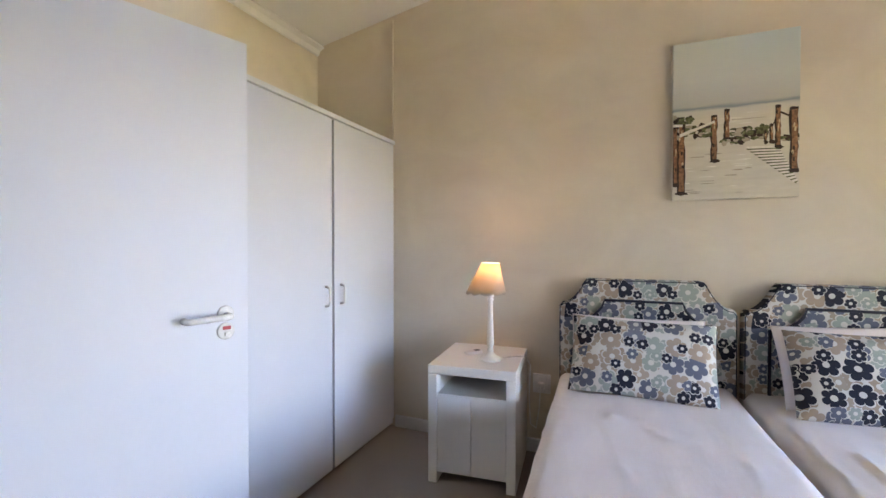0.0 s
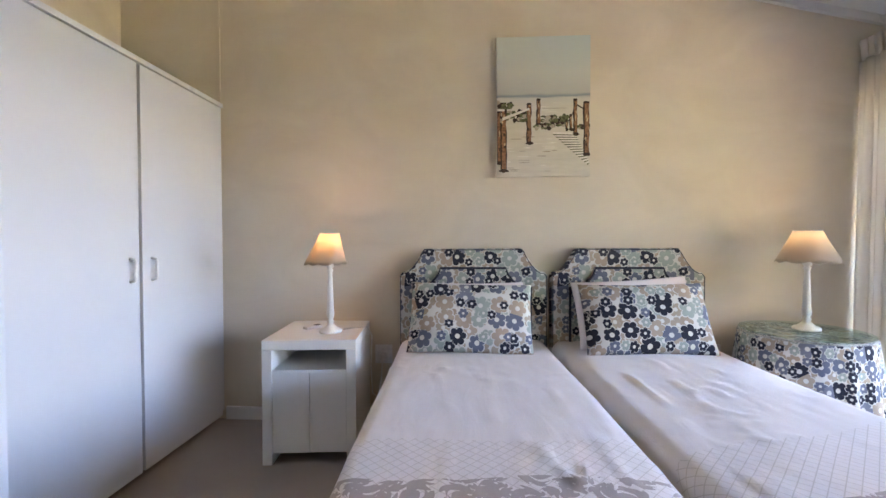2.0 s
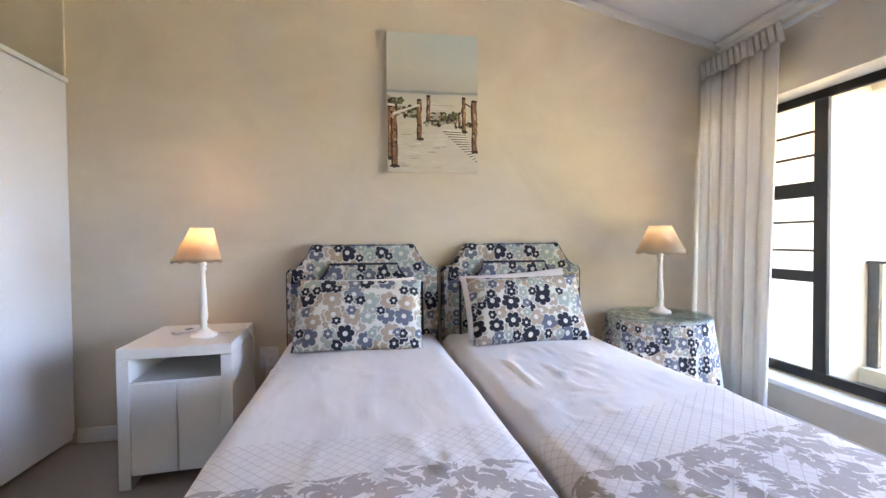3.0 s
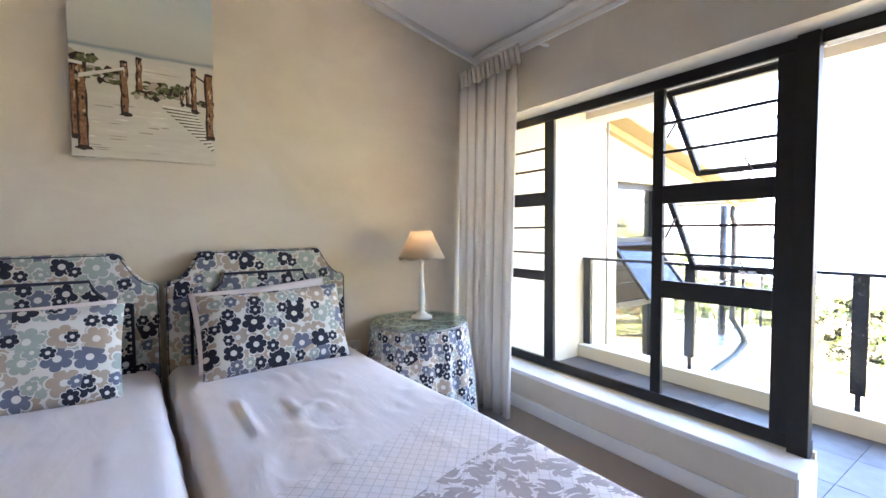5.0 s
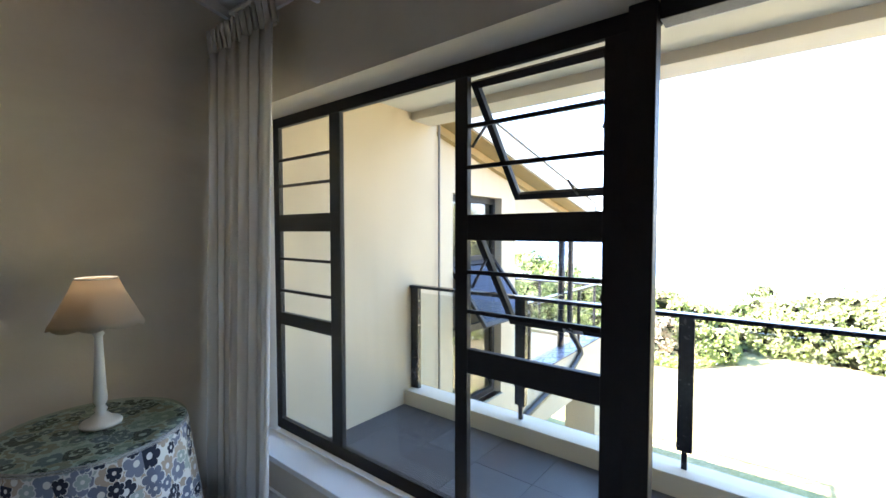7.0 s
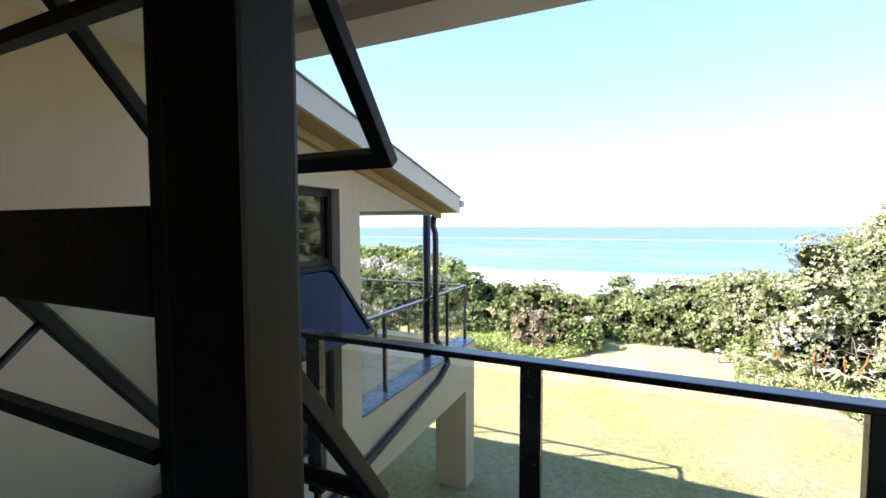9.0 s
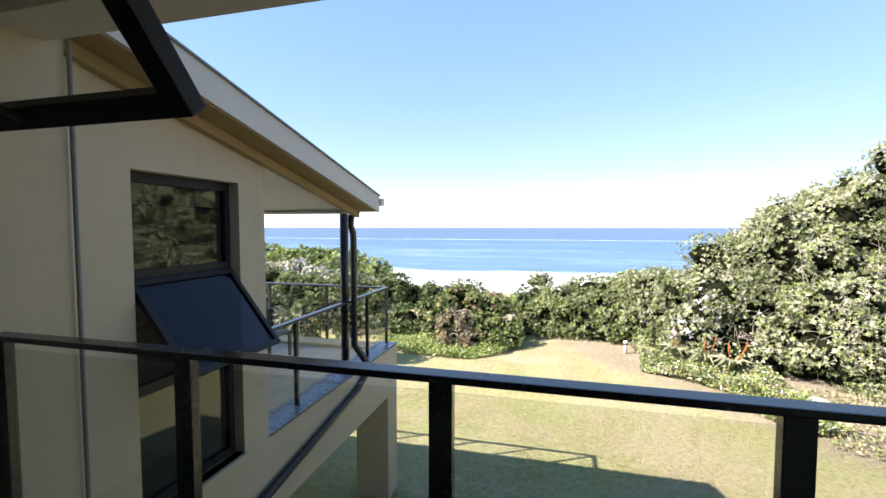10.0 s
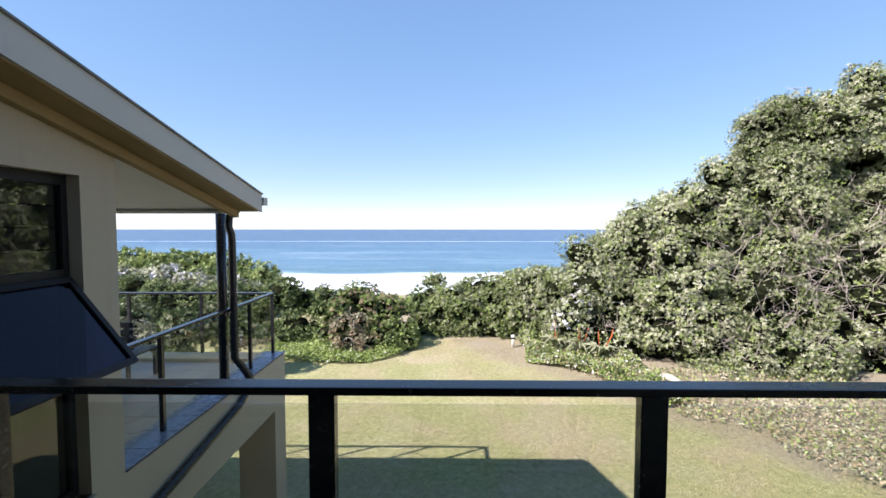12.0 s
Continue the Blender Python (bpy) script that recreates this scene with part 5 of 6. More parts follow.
part("back", boxed(0.051, W - 0.051, D - 0.012, D, 0.06, Hh - 0.051), M_STAND, ns)
part("bottom", boxed(0.051, W - 0.051, 0.03, D - 0.013, 0.06, 0.078), M_STAND, ns)
for x0, x1 in ((0.052, W / 2 - 0.002), (W / 2 + 0.002, W - 0.052)):
    part("door", boxed(x0, x1, 0.008, 0.026, 0.06, 0.485, bevel=0.002), M_STAND, ns)

# lamps
def lamp(loc, group, watts, label, r0, r1, z0, z1, tip=(0.0, 0.0)):
    """A turned lamp with a scalloped shade from radius r0 at height z0 to r1 at z1, knocked askew by tip."""
    ob = thing("table_lamp", pose(*loc), label, "lamp", group)
    k = (z0 + 0.005) / 0.37
    prof = [(0.062, 0.0), (0.064, 0.008), (0.058, 0.016), (0.04, 0.022), (0.028, 0.034), (0.015, 0.045), (0.021, 0.056), (0.013, 0.068), (0.020, 0.082), (0.022, 0.10), (0.019, 0.13), (0.0165, 0.2), (0.0135, 0.27), (0.012, 0.315), (0.019, 0.327), (0.012, 0.335), (0.021, 0.345), (0.018, 0.362), (0.010, 0.37)]
    part("base", closed_lathe([(r, z * k) for r, z in prof], 24), M_LAMPWOOD, ob, "turned cream wooden lamp base")
    zb = 0.37 * k
    part("bulb_holder", closed_lathe([(0.012, zb), (0.012, zb + 0.04), (0.01, zb + 0.045)], 12), M_PLASTIC, ob)
    part("bulb", closed_lathe([(0.008, zb + 0.045), (0.02, zb + 0.065), (0.024, zb + 0.085), (0.016, zb + 0.105), (0.004, zb + 0.114)], 14), M_BULB, ob, "glowing warm bulb")
    bm = bmesh.new()
    h = z1 - z0
    def scallop(i, a):
        return -0.011 * abs(math.cos(a * 5)) if i == 0 else 0.0
    lathe(bm, [(r0, z0), (r0 * 0.93, z0 + 0.012), (r1 + (r0 - r1) * 0.62, z0 + h * 0.34), (r1 + (r0 - r1) * 0.26, z0 + h * 0.7), (r1, z1)], 60, wave=scallop)
    for v in bm.verts:
        f = (z1 - v.co.z) / h
        a = math.atan2(v.co.y, v.co.x)
        v.co.x += tip[0] * f + 0.004 * math.sin(5 * a) * f
        v.co.y += tip[1] * f + 0.004 * math.cos(4 * a) * f
    sh = part("shade", bm, M_SHADE, ob, "scalloped beige linen shade")
    sol = sh.modifiers.new("thick", "SOLIDIFY")
    sol.thickness = 0.0015
    part("trim_ring", tubed([(r1 * math.cos(q * math.pi / 16), r1 * math.sin(q * math.pi / 16), z1 + 0.001) for q in range(32)], 0.0025, 6, cyclic=True), M_LAMPWOOD, sh)
    part("shade_carrier", tubed([(-r1, 0, z1 - 0.006), (-0.02, 0, zb + 0.12), (0, 0, zb + 0.117), (0.02, 0, zb + 0.12), (r1, 0, z1 - 0.006)], 0.0015, 6), M_CHROME, sh)
    ld = bpy.data.lights.new("lamp_glow", "POINT")
    ld.energy, ld.color, ld.shadow_soft_size = watts, ((1.0, 0.64, 0.32) if watts > 0.03 else (1.0, 0.86, 0.62)), 0.028
    li = new("lamp_glow", ld)
    li.matrix_world = pose(loc[0], loc[1], loc[2] + zb + 0.125)
    return ob
lamp((0.838, -0.355, 0.652), "bedside lamps", 0.045, "lit bedside lamp with crooked scalloped beige shade on cabinet", 0.113, 0.053, 0.392, 0.558, (-0.026, 0.0))
lamp((3.436, -0.336, 0.681), "bedside lamps", 0.026, "lit bedside lamp with scalloped beige shade on round table", 0.143, 0.063, 0.372, 0.532)

# remote control
rm = thing("remote_control", pose(0.70, -0.25, 0.652, 0, 0, -35), "small white remote control lying on the cabinet", "remote control")
part("body", boxed(-0.022, 0.022, -0.055, 0.055, 0, 0.016, bevel=0.005), M_PLASTIC, rm)
part("screen", boxed(-0.015, 0.015, 0.012, 0.046, 0.0162, 0.018), M_DARKPLASTIC, rm, "dark display")

# sockets with lead
def socket(x, z):
    s = thing("wall_socket", pose(x, -0.001, z), "white plastic wall socket above the skirting", "socket", "wall sockets")
    part("plate", boxed(-0.055, 0.055, -0.012, 0, -0.06, 0.06, bevel=0.004), M_PLASTIC, s)
    part("plug", boxed(-0.02, 0.02, -0.045, -0.0125, -0.03, 0.01, bevel=0.005), M_PLASTIC, s)
    return s
socket(1.075, 0.44)
socket(3.12, 0.46)
bm = tubed([(0.90, -0.31, 0.66), (0.96, -0.25, 0.66), (1.018, -0.22, 0.657), (1.04, -0.2, 0.60), (1.035, -0.21, 0.42), (1.04, -0.19, 0.25), (1.06, -0.12, 0.2), (1.07, -0.07, 0.3), (1.075, -0.05, 0.43)], 0.004, 6)
single("lamp_cord", bm, M_PLASTIC, "thin white lamp cord hanging beside the cabinet", "cord")

# headboards
def rim(w, h, sh_x, sh_z, inset):
    """Outline of a headboard with scooped shoulders, centred on x, from the floor side up."""
    a = w / 2 - inset
    t = h - inset
    pts = [(-a, 0.0), (-a, sh_z - inset * 0.5)]
    for k in range(7):
        u = k / 6
        pts.append((-a + 0.015 + (sh_x - 0.03) * u, sh_z + 0.02 - inset * 0.7 + (t - sh_z - 0.04 + inset * 0.5) * (u ** 1.25) - 0.022 * math.sin(math.pi * u)))
    pts.append((-a + sh_x, t))
    return pts + [(-x, z) for x, z in reversed(pts)]

def headboard(x, w, parent):
    h, z0 = 0.812, 0.30
    out = rim(w, h, 0.155, 0.645, 0.0)
    inn = rim(w, h - 0.012, 0.155, 0.635, 0.10)
    hb = new("headboard")
    hb.parent = parent
    hb.matrix_local = pose(x, -0.005, z0)
    bm = bmesh.new()
    prism(bm, out, 1, -0.085, 0.0)
    es = [e for e in bm.edges if all(abs(v.co.y + 0.085) < 1e-5 for v in e.verts)]
    bmesh.ops.bevel(bm, geom=es, offset=0.02, segments=3, profile=0.5, affect="EDGES")
    planar_uv(bm, (1, 0, 0), (0, 0.2, 1), (-x * 0.37, 0, 0))
    part("border", bm, M_FLOWER, hb, "flower-printed padded border")
    bm = bmesh.new()
    prism(bm, inn, 1, -0.105, -0.08)
    es = [e for e in bm.edges if all(abs(v.co.y + 0.105) < 1e-5 for v in e.verts)]
    bmesh.ops.bevel(bm, geom=es, offset=0.015, segments=3, profile=0.5, affect="EDGES")
    planar_uv(bm, (1, 0, 0), (0, 0.2, 1), (0.31 + x, 0, 0.17))
    part("centre_panel", bm, M_FLOWER, hb, "flower-printed padded centre panel")
    part("piping", tubed([(a * 0.985, -0.103, b - 0.006) for a, b in inn], 0.0075, 6), M_PIPING, hb, "dark navy piping")
    part("piping", tubed([(a * 0.987, -0.081, b - 0.007) for a, b in out], 0.0026, 6), M_PIPING, hb, "dark navy piping")
    return hb

def mattress_sheet(w, l, top, drop, seed, v0, v1, puff=0.035, rnd=0.055):
    """The spread between two distances from the head: a top with soft edges and hanging sides, with creases."""
    bm = bmesh.new()
    nx, ny = 90, 150
    side = top - drop
    us = np.linspace(-w / 2 - side, w / 2 + side, nx)
    vs = np.linspace(-0.02, l + side, ny)
    lay = bm.loops.layers.uv.verify()
    grid, uvs = [], {}
    def fold(c, lim):
        """Run along a flat top and down a rounded edge: returns place and drop."""
        o = abs(c) - (lim - rnd)
        if o <= 0:
            return c, 0.0
        arc = rnd * math.pi / 2
        s = 1 if c > 0 else -1
        if o < arc:
            a = o / rnd
            return s * (lim - rnd + rnd * math.sin(a)), rnd * (1 - math.cos(a))
        return s * (lim + 0.012 * (o - arc) / side), rnd + (o - arc)
    for u in us:
        col = []
        for v in vs:
            x, dx = fold(u, w / 2)
            yy, dy = fold(v - l / 2, l / 2)
            yy = yy + l / 2 if v > l / 2 else v
            dy = dy if v > l / 2 else 0.0
            d = min(max(dx, dy) + 0.3 * min(dx, dy), side)
            z = top - d
            k = noise.noise((u * 3.0, v * 1.6, seed))
            c = noise.noise((u * 20.0 + 3 * k, v * 5.5, seed + 5.0))
            e = noise.noise((u * 5.0, v * 11.0 + 4 * k, seed + 9.0))
            if d < 0.03:
                line = noise.noise((u * 8.0, v * 2.2 + 2 * k, seed + 2.0))
                mask = max(0.0, noise.noise((u * 2.5, v * 2.5, seed + 7.0)) + 0.15)
                z += 0.010 * k + 0.012 * max(0, c) ** 2 + 0.004 * max(0, e) ** 2 + 0.016 * mask * max(0.0, 1 - abs(line) / 0.09)
                z += puff * (1 - (2 * u / w) ** 2) * 0.35
            else:
                x += (0.012 * c) * (1 if u > 0 else -1)
                yy += 0.012 * e
            vert = bm.verts.new((x, -yy, z))
            uvs[vert] = (u + w / 2, v)
            col.append(vert)
        grid.append(col)
    for i in range(nx - 1):
        for j in range(ny - 1):
            if not v0 <= vs[j] < v1:
                continue
            f = bm.faces.new((grid[i][j], grid[i][j + 1], grid[i + 1][j + 1], grid[i + 1][j]))
            f.smooth = True
            for lp in f.loops:
                lp[lay].uv = uvs[lp.vert]
    bmesh.ops.delete(bm, geom=[v for v in bm.verts if not v.link_faces], context="VERTS")
    bmesh.ops.recalc_face_normals(bm, faces=bm.faces)
    return bm

def pillow(w, h, t, material, seed, name, m, label, sag=0.0):
    bm = bmesh.new()
    n = 40
    lay = bm.loops.layers.uv.verify()
    top, bot = [], []
    for i in range(n + 1):
        a, b = [], []
        for j in range(n + 1):
            u, v = i / n * 2 - 1, j / n * 2 - 1
            x = u * w / 2 * (1 - 0.03 * (1 - v * v))
            y = v * h / 2 * (1 - 0.05 * (1 - u * u))
            puff = max(0.0, (1 - u ** 4) * (1 - v ** 4)) ** 0.55
            k = noise.noise((u * 2.2, v * 2.2, seed)) * 0.18 + 0.06 * noise.noise((u * 7, v * 7, seed + 3))
            z = t / 2 * puff * (1 + k)
            a.append(bm.verts.new((x, y, z)))
            b.append(a[-1] if i in (0, n) or j in (0, n) else bm.verts.new((x, y, -z)))
        top.append(a)
        bot.append(b)
    for i in range(n):
        for j in range(n):
            for g, flip in ((top, False), (bot, True)):
                q = [g[i][j], g[i + 1][j], g[i + 1][j + 1], g[i][j + 1]]
                f = bm.faces.new(q[::-1] if flip else q)
                f.smooth = True
                for lp in f.loops:
                    lp[lay].uv = (lp.vert.co.x + seed * 1.7, lp.vert.co.y + seed * 0.9)
    ob = single(name, bm, material, label, "pillow", m, "pillows on the beds")
    return ob

BED_L = 1.93
BED_TURN = 2.2
def bed(x0, x1, seed, spread, label):
    w = x1 - x0
    b = thing("single_bed", pose((x0 + x1) / 2, -0.10, 0, 0, 0, BED_TURN), label, "bed", "twin beds")
    part("base", boxed(-w / 2 + 0.02, w / 2 - 0.02, -BED_L + 0.02, 0, 0.10, 0.32, bevel=0.01), M_SHEET, b)
    part("mattress", boxed(-w / 2 + 0.012, w / 2 - 0.012, -BED_L + 0.012, 0, 0.321, 0.53, bevel=0.03), M_SHEET, b)
    for sx in (-1, 1):
        for yy in (-0.1, -BED_L + 0.12):
            part("leg", closed_lathe([(0.025, 0.0), (0.03, 0.10)], 12, sx * (w / 2 - 0.1), yy), M_BARK, b)
    headboard(0.0, 0.913, b).matrix_local = pose(0, 0, 0, 0, 0, -BED_TURN) @ pose(0.004, 0.095, 0.305)
    s = thing("bedspread", pose((x0 + x1) / 2, -0.10, 0, 0, 0, BED_TURN), "white bedspread with lattice lines and taupe leaf border", "bedspread", "bedspreads")
    part("quilt", mattress_sheet(w, BED_L + 0.01, 0.548, 0.10, seed, -1.0, 1.46), spread, s, "white cotton with fine lattice lines")
    part("leaf_border", mattress_sheet(w, BED_L + 0.01, 0.548, 0.10, seed, 1.46, 9.0), spread, s, "white foot end with taupe leaf pattern")
    return b
bed(1.192, 2.094, 1.3, M_SPREADS[0], "single bed with flower-printed upholstered headboard")
bed(2.128, 3.035, 4.1, M_SPREADS[1], "single bed with flower-printed upholstered headboard")

def lean(x, y, z, tilt, spin=0.0, twist=0.0):
    return pose(x, y, z) @ pose(0, 0, 0, 0, 0, twist) @ pose(0, 0, 0, 90 - tilt, 0, 0) @ pose(0, 0, 0, 0, 0, spin)
pillow(0.67, 0.40, 0.12, M_SHEET, 2.2, "white_pillow", lean(1.61, -0.235, 0.735, 24), "plain white pillow behind the printed one")
pillow(0.69, 0.41, 0.15, M_FLOWER, 0.4, "printed_pillow", lean(1.628, -0.335, 0.735, 26, -1.5), "flower-printed pillow leaning on the headboard")
pillow(0.67, 0.40, 0.12, M_SHEET, 3.1, "white_pillow", lean(2.565, -0.235, 0.752, 22, 3.5), "plain white pillow behind the printed one")
pillow(0.69, 0.41, 0.15, M_FLOWER, 1.9, "printed_pillow", lean(2.59, -0.335, 0.735, 26, 1.0), "flower-printed pillow leaning on the headboard")

# round table with cloth and glass top
TX, TY, TZ, TR = 3.41, -0.345, 0.672, 0.287
rt = thing("round_table", pose(TX, TY, 0), "round bedside table hidden under a printed cloth", "table")
part("tabletop", closed_lathe([(TR - 0.012, TZ - 0.026), (TR - 0.008, TZ - 0.016), (TR - 0.012, TZ - 0.004)], 40), M_BARK, rt)
part("pedestal", closed_lathe([(0.2, 0.0), (0.19, 0.03), (0.04, 0.06), (0.035, TZ - 0.027)], 20), M_BARK, rt)
bm = bmesh.new()
lay = bm.loops.layers.uv.verify()
seg = 120
rows = []
for i, s in enumerate([0.0, 0.1, 0.18, 0.25, TR - 0.006, TR + 0.006, TR + 0.03] + [TR + 0.03 + 0.06 * k for k in range(1, 11)]):
    ring = []
    for k in range(seg):
        a = 2 * math.pi * k / seg
        if s <= TR:
            r, z = max(s, 0.001), TZ
        else:
            dn = s - TR
            z = TZ - 0.004 - dn
            amp = min(1.0, dn / 0.35) * (0.016 + 0.008 * noise.noise((math.cos(a) * 3, math.sin(a) * 3, 2)))
            r = TR + 0.006 + 0.05 * min(1, dn / 0.6) + amp * math.sin(a * 15 + 1.5 * noise.noise((math.cos(a) * 2, math.sin(a) * 2, 7)))
        ring.append((bm.verts.new((r * math.cos(a), r * math.sin(a), max(z, 0.015))), a, s))
    rows.append(ring)
for p, q in zip(rows, rows[1:]):
    for k in range(seg):
        quad = (p[k], p[(k + 1) % seg], q[(k + 1) % seg], q[k])
        f = bm.faces.new([c[0] for c in quad][::-1])
        f.smooth = True
        for lp in f.loops:
            for v, a, s in quad:
                if v is lp.vert or v == lp.vert:
                    aa = a + (2 * math.pi if k == seg - 1 and a < 0.1 else 0)
                    lp[lay].uv = (v.co.x * 1.1 + 1.0, v.co.y * 1.1) if s <= TR - 0.006 else (aa * 0.40, v.co.z * 1.15)
single("tablecloth", bm, M_FLOWER, "floor-length flower-printed cloth on the round table", "tablecloth", pose(TX, TY, 0))
single("glass_table_top", closed_lathe([(TR - 0.002, TZ + 0.002), (TR + 0.002, TZ + 0.005), (TR - 0.001, TZ + 0.0085)], 64), thin_pane("table_glass", (0.86, 0.95, 0.92), 0.05), "round greenish glass plate over the tablecloth", "glass top", pose(TX, TY, 0))

# curtain
ct = thing("curtain", pose(3.975, 0, 0), "cream pinch-pleated curtain drawn open beside the window", "curtain")
def curtain_sheet(z0, z1, amp0, amp1, y_a, y_b, flare, nz, thick, waves):
    bm = bmesh.new()
    lay = bm.loops.layers.uv.verify()
    n = 160
    g = []
    for j in range(nz + 1):
        t = j / nz
        z = z1 + (z0 - z1) * t
        row = []
        for i in range(n + 1):
            s = i / n
            a = s * waves * 2 * math.pi
            am = amp0 + (amp1 - amp0) * t
            wob = 0.9 * noise.noise((s * 5, t * 1.3, 4.0))
            x = am * math.sin(a + wob) + 0.35 * am * math.sin(2.3 * a + 1 + 2 * wob) + flare * t * (-0.5)
            y = y_a + (y_b - y_a) * s + 0.012 * math.sin(2 * a + wob) + flare * t * (s - 0.45) * 0.5
            row.append(bm.verts.new((x, y, z)))
        g.append(row)
    for j in range(nz):
        for i in range(n):
            f = bm.faces.new((g[j][i], g[j + 1][i], g[j + 1][i + 1], g[j][i + 1]))
            f.smooth = True
            for lp, (jj, ii) in zip(f.loops, ((j, i), (j + 1, i), (j + 1, i + 1), (j, i + 1))):
                lp[lay].uv = (ii / n * 1.6, g[jj][ii].co.z)
    return bm
for nm, bm in (("drop", curtain_sheet(0.02, 2.235, 0.012, 0.027, -0.006, -0.612, 0.09, 24, 0.002, 6)), ("heading", curtain_sheet(2.235, 2.352, 0.013, 0.009, -0.004, -0.618, -0.03, 4, 0.004, 13))):
    c = part(nm, bm, M_CURTAIN, ct)
    sol = c.modifiers.new("thick", "SOLIDIFY")
    sol.thickness = 0.003
rod = thing("curtain_track", pose(4.03, 0, 2.335), "slim cream curtain track fixed above the window", "curtain track")
part("track", boxed(-0.008, 0.008, -4.0, -0.02, -0.01, 0.012, bevel=0.002), M_TRIM, rod)
for y in (-0.1, -0.72, -1.9, -3.1):
    b = part("bracket", boxed(0.009, 0.089, y - 0.01, y + 0.01, -0.004, 0.008), M_TRIM, rod)
    part("screw", closed_lathe([(0.006, 0.0), (0.006, 0.004)], 8, 0.05, y), M_CHROME, b)

# beach picture
PX, PZ0, PW, PH = 1.798, 1.564, 0.575, 0.865
pc = thing("canvas_picture", pose(PX, -0.003, PZ0), "unframed canvas of a beach path with wooden posts", "picture")
def canvas_paint():
    n = Nodes("painted_canvas", 0.8)
    x, y, z = n.xyz(n.coord())
    brush = n.noise(n.scaled(n.coord(), (4.0, 4.0, 22.0)), 2.0, 5.0)
    v = n.math("ADD", n.math("DIVIDE", z, PH), n.math("MULTIPLY", n.math("SUBTRACT", brush, 0.5), 0.03))
    sky_side = n.mix(n.span(x, 0.0, PW), (0.62, 0.62, 0.56), (0.46, 0.57, 0.58))
    sand = n.ramp(brush, [(0.3, (0.60, 0.545, 0.45)), (0.7, (0.72, 0.665, 0.57))])
    col = n.ramp(v, [(0.0, (0.55, 0.50, 0.41)), (0.50, (0.62, 0.58, 0.50)), (0.56, (0.60, 0.58, 0.52)), (0.575, (0.24, 0.28, 0.31)), (0.595, (0.50, 0.50, 0.45)), (0.75, (0.60, 0.59, 0.53)), (1.0, (0.52, 0.58, 0.57))])
    col = n.mix(n.span(v, 0.6, 1.0, 0.0, 0.7), col, sky_side)
    n.set("Base Color", n.mix(n.span(v, 0.5, 0.55, 0.6, 0.0), col, sand))
    n.bump(brush, 0.2, 0.003)
    return n.m
part("canvas", boxed(0, PW, -0.032, 0, 0, PH, bevel=0.004), canvas_paint(), pc)
M_P1 = plain("paint_post_brown", (0.27, 0.13, 0.065), 0.8, 0, 0.6, 60)
M_P2 = plain("paint_dark_umber", (0.045, 0.025, 0.018), 0.8, 0, 0.4, 40)
M_P3 = plain("paint_bush_green", (0.12, 0.125, 0.06), 0.9, 0, 0.7, 80)
M_P4 = plain("paint_pale_plank", (0.74, 0.70, 0.62), 0.8)
M_P5 = plain("paint_sand_shadow", (0.40, 0.34, 0.26), 0.85, 0, 0.2, 30)
M_P6 = plain("paint_sunlit_wood", (0.58, 0.42, 0.26), 0.8, 0, 0.4, 60)
strokes = collections.defaultdict(list)
PG = np.random.default_rng(12)
def stroke(material, pts, d):
    """Lay a flat daub of paint on the canvas."""
    strokes[material].append(([(min(max(a, 0.004), 0.996) * PW, min(max(b, 0.004), 0.996) * PH) for a, b in pts], d))
def blob(material, x, z, w, h, d, n=9):
    stroke(material, [(x + w / 2 * math.cos(q) * u, z + h / 2 * math.sin(q) * u) for q, u in zip(np.linspace(0, 2 * math.pi, n, endpoint=False), PG.uniform(0.65, 1.15, n))], d)
def ragged(material, x0, x1, z0, z1, w, d, n=9):
    """An uneven upright or slanting bar from (x0, z0) to (x1, z1)."""
    t = np.linspace(0, 1, n)
    a, b = PG.uniform(0.38, 0.62, n) * w, PG.uniform(0.38, 0.62, n) * w
    stroke(material, [(x0 + (x1 - x0) * k - p, z0 + (z1 - z0) * k) for k, p in zip(t, a)] + [(x0 + (x1 - x0) * k + p, z0 + (z1 - z0) * k) for k, p in zip(t[::-1], b[::-1])], d)
# scrub along the dune
for x0, x1, z0, z1, n in ((0.0, 0.16, 0.46, 0.53, 26), (0.04, 0.34, 0.40, 0.47, 36), (0.48, 0.76, 0.36, 0.43, 46), (0.40, 0.56, 0.335, 0.38, 16), (0.86, 1.0, 0.335, 0.365, 12)):
    for k in range(n):
        x, z = PG.uniform(x0, x1), PG.uniform(z0, z1)
        blob((M_P3, M_P3, M_P2, M_P5)[k % 4], x, z, PG.uniform(0.04, 0.09), PG.uniform(0.016, 0.04), 0.0003 + 0.00002 * k, 7)
# boardwalk
stroke(M_P4, [(0.60, 0.315), (0.84, 0.31), (1.0, 0.085), (0.97, 0.08)], 0.0004)
for k in range(13):
    t = k / 12
    ragged(M_P2 if k % 3 == 0 else M_P3, 0.60 + 0.36 * t, 0.85 + 0.14 * t, 0.300 - 0.215 * t, 0.292 - 0.20 * t, 0.0, 0.0006)
    stroke(M_P3, [(0.60 + 0.36 * t, 0.302 - 0.215 * t), (0.85 + 0.14 * t, 0.295 - 0.20 * t), (0.85 + 0.14 * t, 0.290 - 0.20 * t), (0.61 + 0.36 * t, 0.294 - 0.215 * t)], 0.0007)
# sand and sky brush marks
for k in range(26):
    x, z = PG.uniform(0.12, 0.62), PG.uniform(0.03, 0.30)
    blob(M_P5 if k % 2 else M_P4, x, z, PG.uniform(0.06, 0.20), PG.uniform(0.004, 0.009), 0.0003, 8)
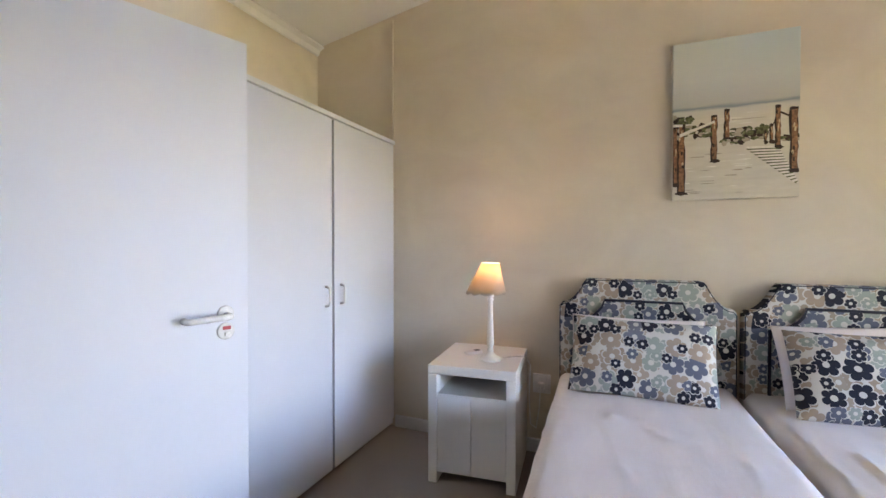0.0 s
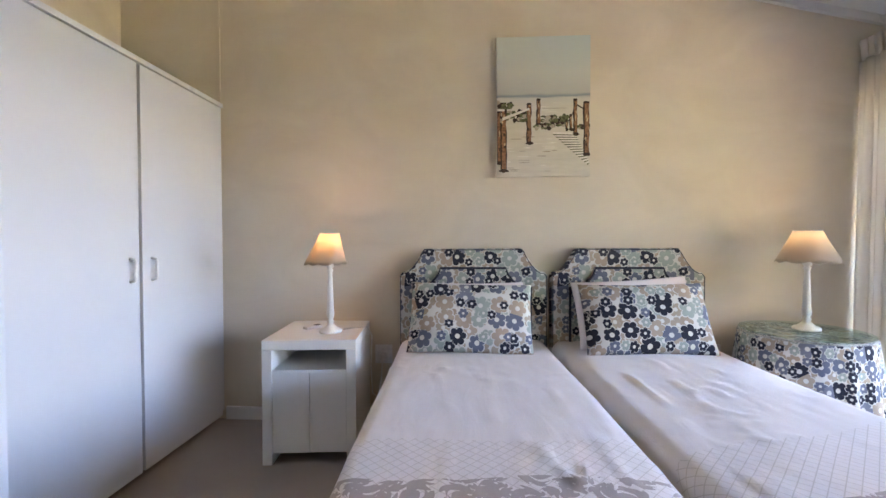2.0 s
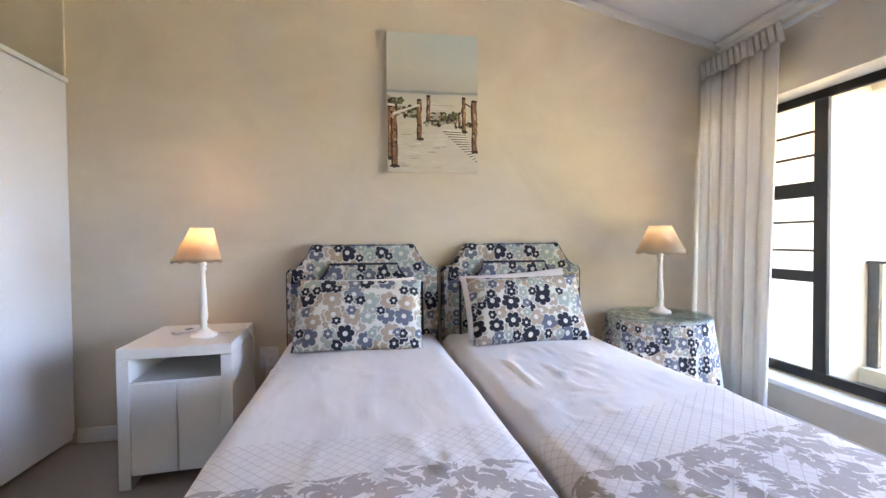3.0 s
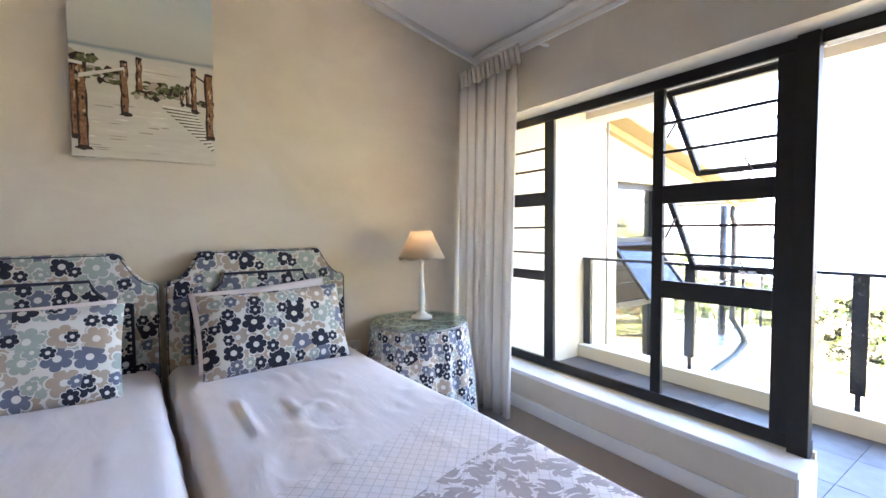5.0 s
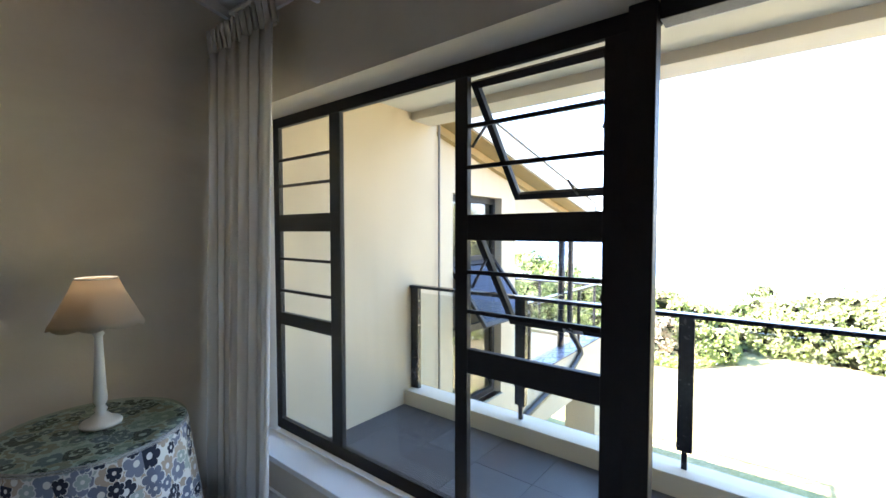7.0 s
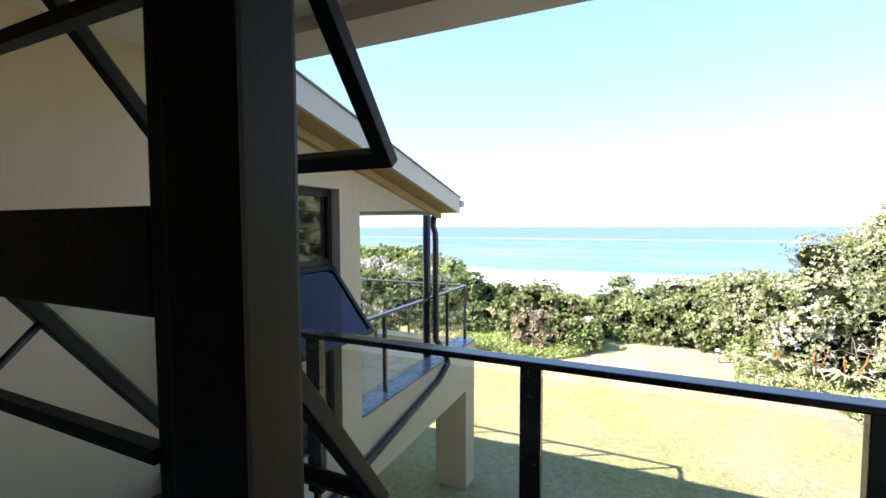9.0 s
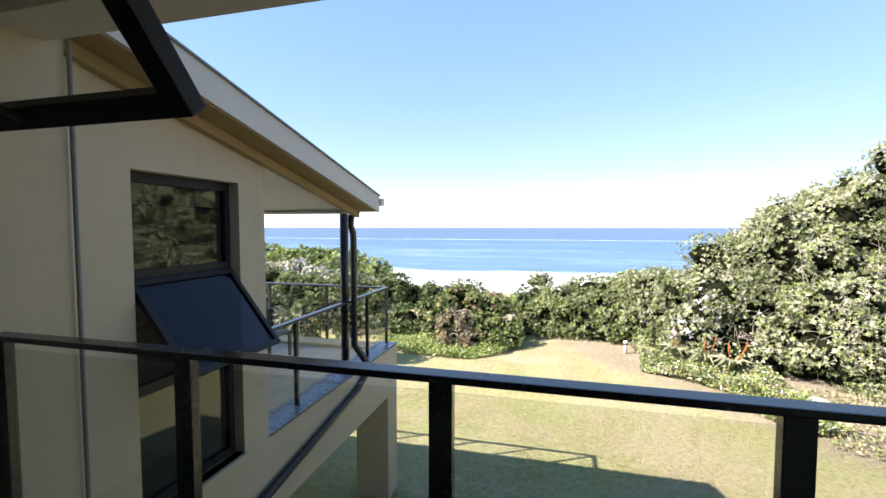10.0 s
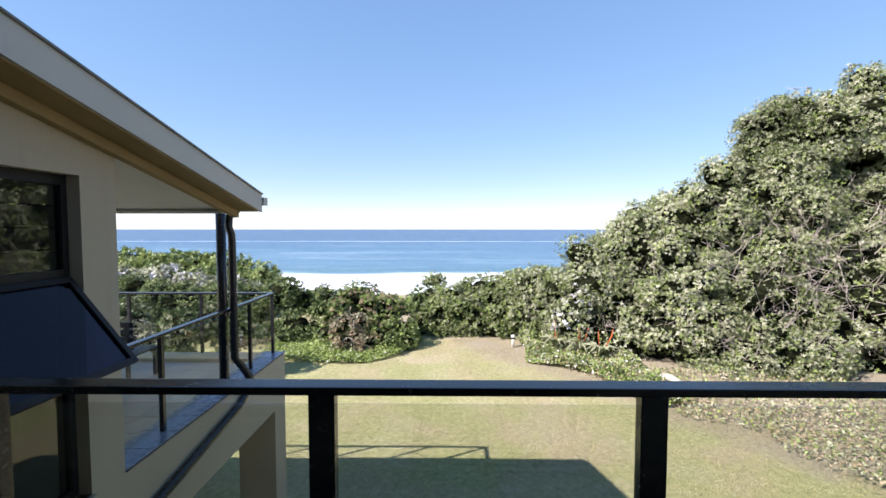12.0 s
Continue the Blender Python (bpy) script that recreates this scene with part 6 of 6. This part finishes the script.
for k in range(9):
    blob(M_P4, PG.uniform(0.45, 0.78), PG.uniform(0.46, 0.53), PG.uniform(0.12, 0.26), 0.005, 0.0003, 8)
blob(M_P5, 0.62, 0.487, 0.30, 0.005, 0.0004, 10)
# posts: foot shadow, dark side, brown body, sunlit flecks
for x, z0, z1, w, red in ((0.02, 0.10, 0.475, 0.035, 1), (0.072, 0.045, 0.485, 0.052, 1), (0.345, 0.24, 0.525, 0.042, 0), (0.447, 0.37, 0.556, 0.036, 0), (0.838, 0.30, 0.55, 0.034, 0), (0.79, 0.335, 0.44, 0.022, 0), (0.745, 0.335, 0.40, 0.016, 0), (0.955, 0.155, 0.53, 0.05, 0)):
    blob(M_P2, x + 0.01, z0 - 0.002, w * 2.3, 0.026, 0.0005, 11)
    ragged(M_P2, x, x, z0, z1, w * 1.25, 0.0008)
    ragged(M_P1, x + 0.006, x + 0.004, z0 + 0.012, z1 - 0.012, w * 0.85, 0.0011, 12)
    for k in range(6):
        z = z0 + (z1 - z0) * PG.uniform(0.12, 0.95)
        blob(M_P6 if k % 2 else M_P2, x + w * PG.uniform(-0.25, 0.35), z, w * 0.35, 0.03, 0.0013, 7)
    blob(M_P2, x, z1 - 0.006, w * 1.2, 0.022, 0.0015, 9)
# rails
ragged(M_P4, 0.10, 0.34, 0.415, 0.485, 0.022, 0.0018)
stroke(M_P4, [(0.06, 0.402), (0.35, 0.478), (0.35, 0.492), (0.06, 0.424)], 0.0018)
stroke(M_P4, [(0.0, 0.472), (0.085, 0.470), (0.085, 0.485), (0.0, 0.489)], 0.0019)
for a, b, c, d in ((0.75, 0.36, 0.83, 0.47), (0.79, 0.40, 0.84, 0.50), (0.86, 0.50, 0.95, 0.465), (0.88, 0.36, 1.0, 0.35)):
    stroke(M_P2, [(a, b), (c, d), (c, d + 0.010), (a, b + 0.012)], 0.0010)
for material, shapes in strokes.items():
    bm = bmesh.new()
    for pts, d in shapes:
        lo = [bm.verts.new((a, -0.0318, b)) for a, b in pts]
        hi = [bm.verts.new((a, -0.0324 - d, b)) for a, b in pts]
        bm.faces.new(hi)
        for k in range(len(pts)):
            bm.faces.new((lo[k], lo[(k + 1) % len(pts)], hi[(k + 1) % len(pts)], hi[k]))
    bmesh.ops.recalc_face_normals(bm, faces=bm.faces)
    tagged(part("brushwork", bm, material, pc), kind="stuff")

# ---- balcony tiles ----
def tiled(parent, x0, x1, y0, y1, z, size_x, size_y, gap, material, thick=0.012, dx=0.0, dy=0.0):
    """Tiles as pieces of their own on one shared mesh."""
    me = mesh_of("tile", boxed(-size_x / 2 + gap / 2, size_x / 2 - gap / 2, -size_y / 2 + gap / 2, size_y / 2 - gap / 2, 0, thick), material)
    nx, ny = int(round((x1 - x0) / size_x)), int(round((y1 - y0) / size_y))
    for i in range(nx):
        for j in range(ny):
            o = new("tile", me)
            o.parent = parent
            o.location = (x0 + (i + 0.5) * size_x, y0 + (j + 0.5) * size_y, z + random.uniform(-0.0006, 0.0006))
tiled(balcony, 4.388, 5.504, -6.52, FIN_Y, -0.03, 0.372, 0.38, 0.003, M_TILE)
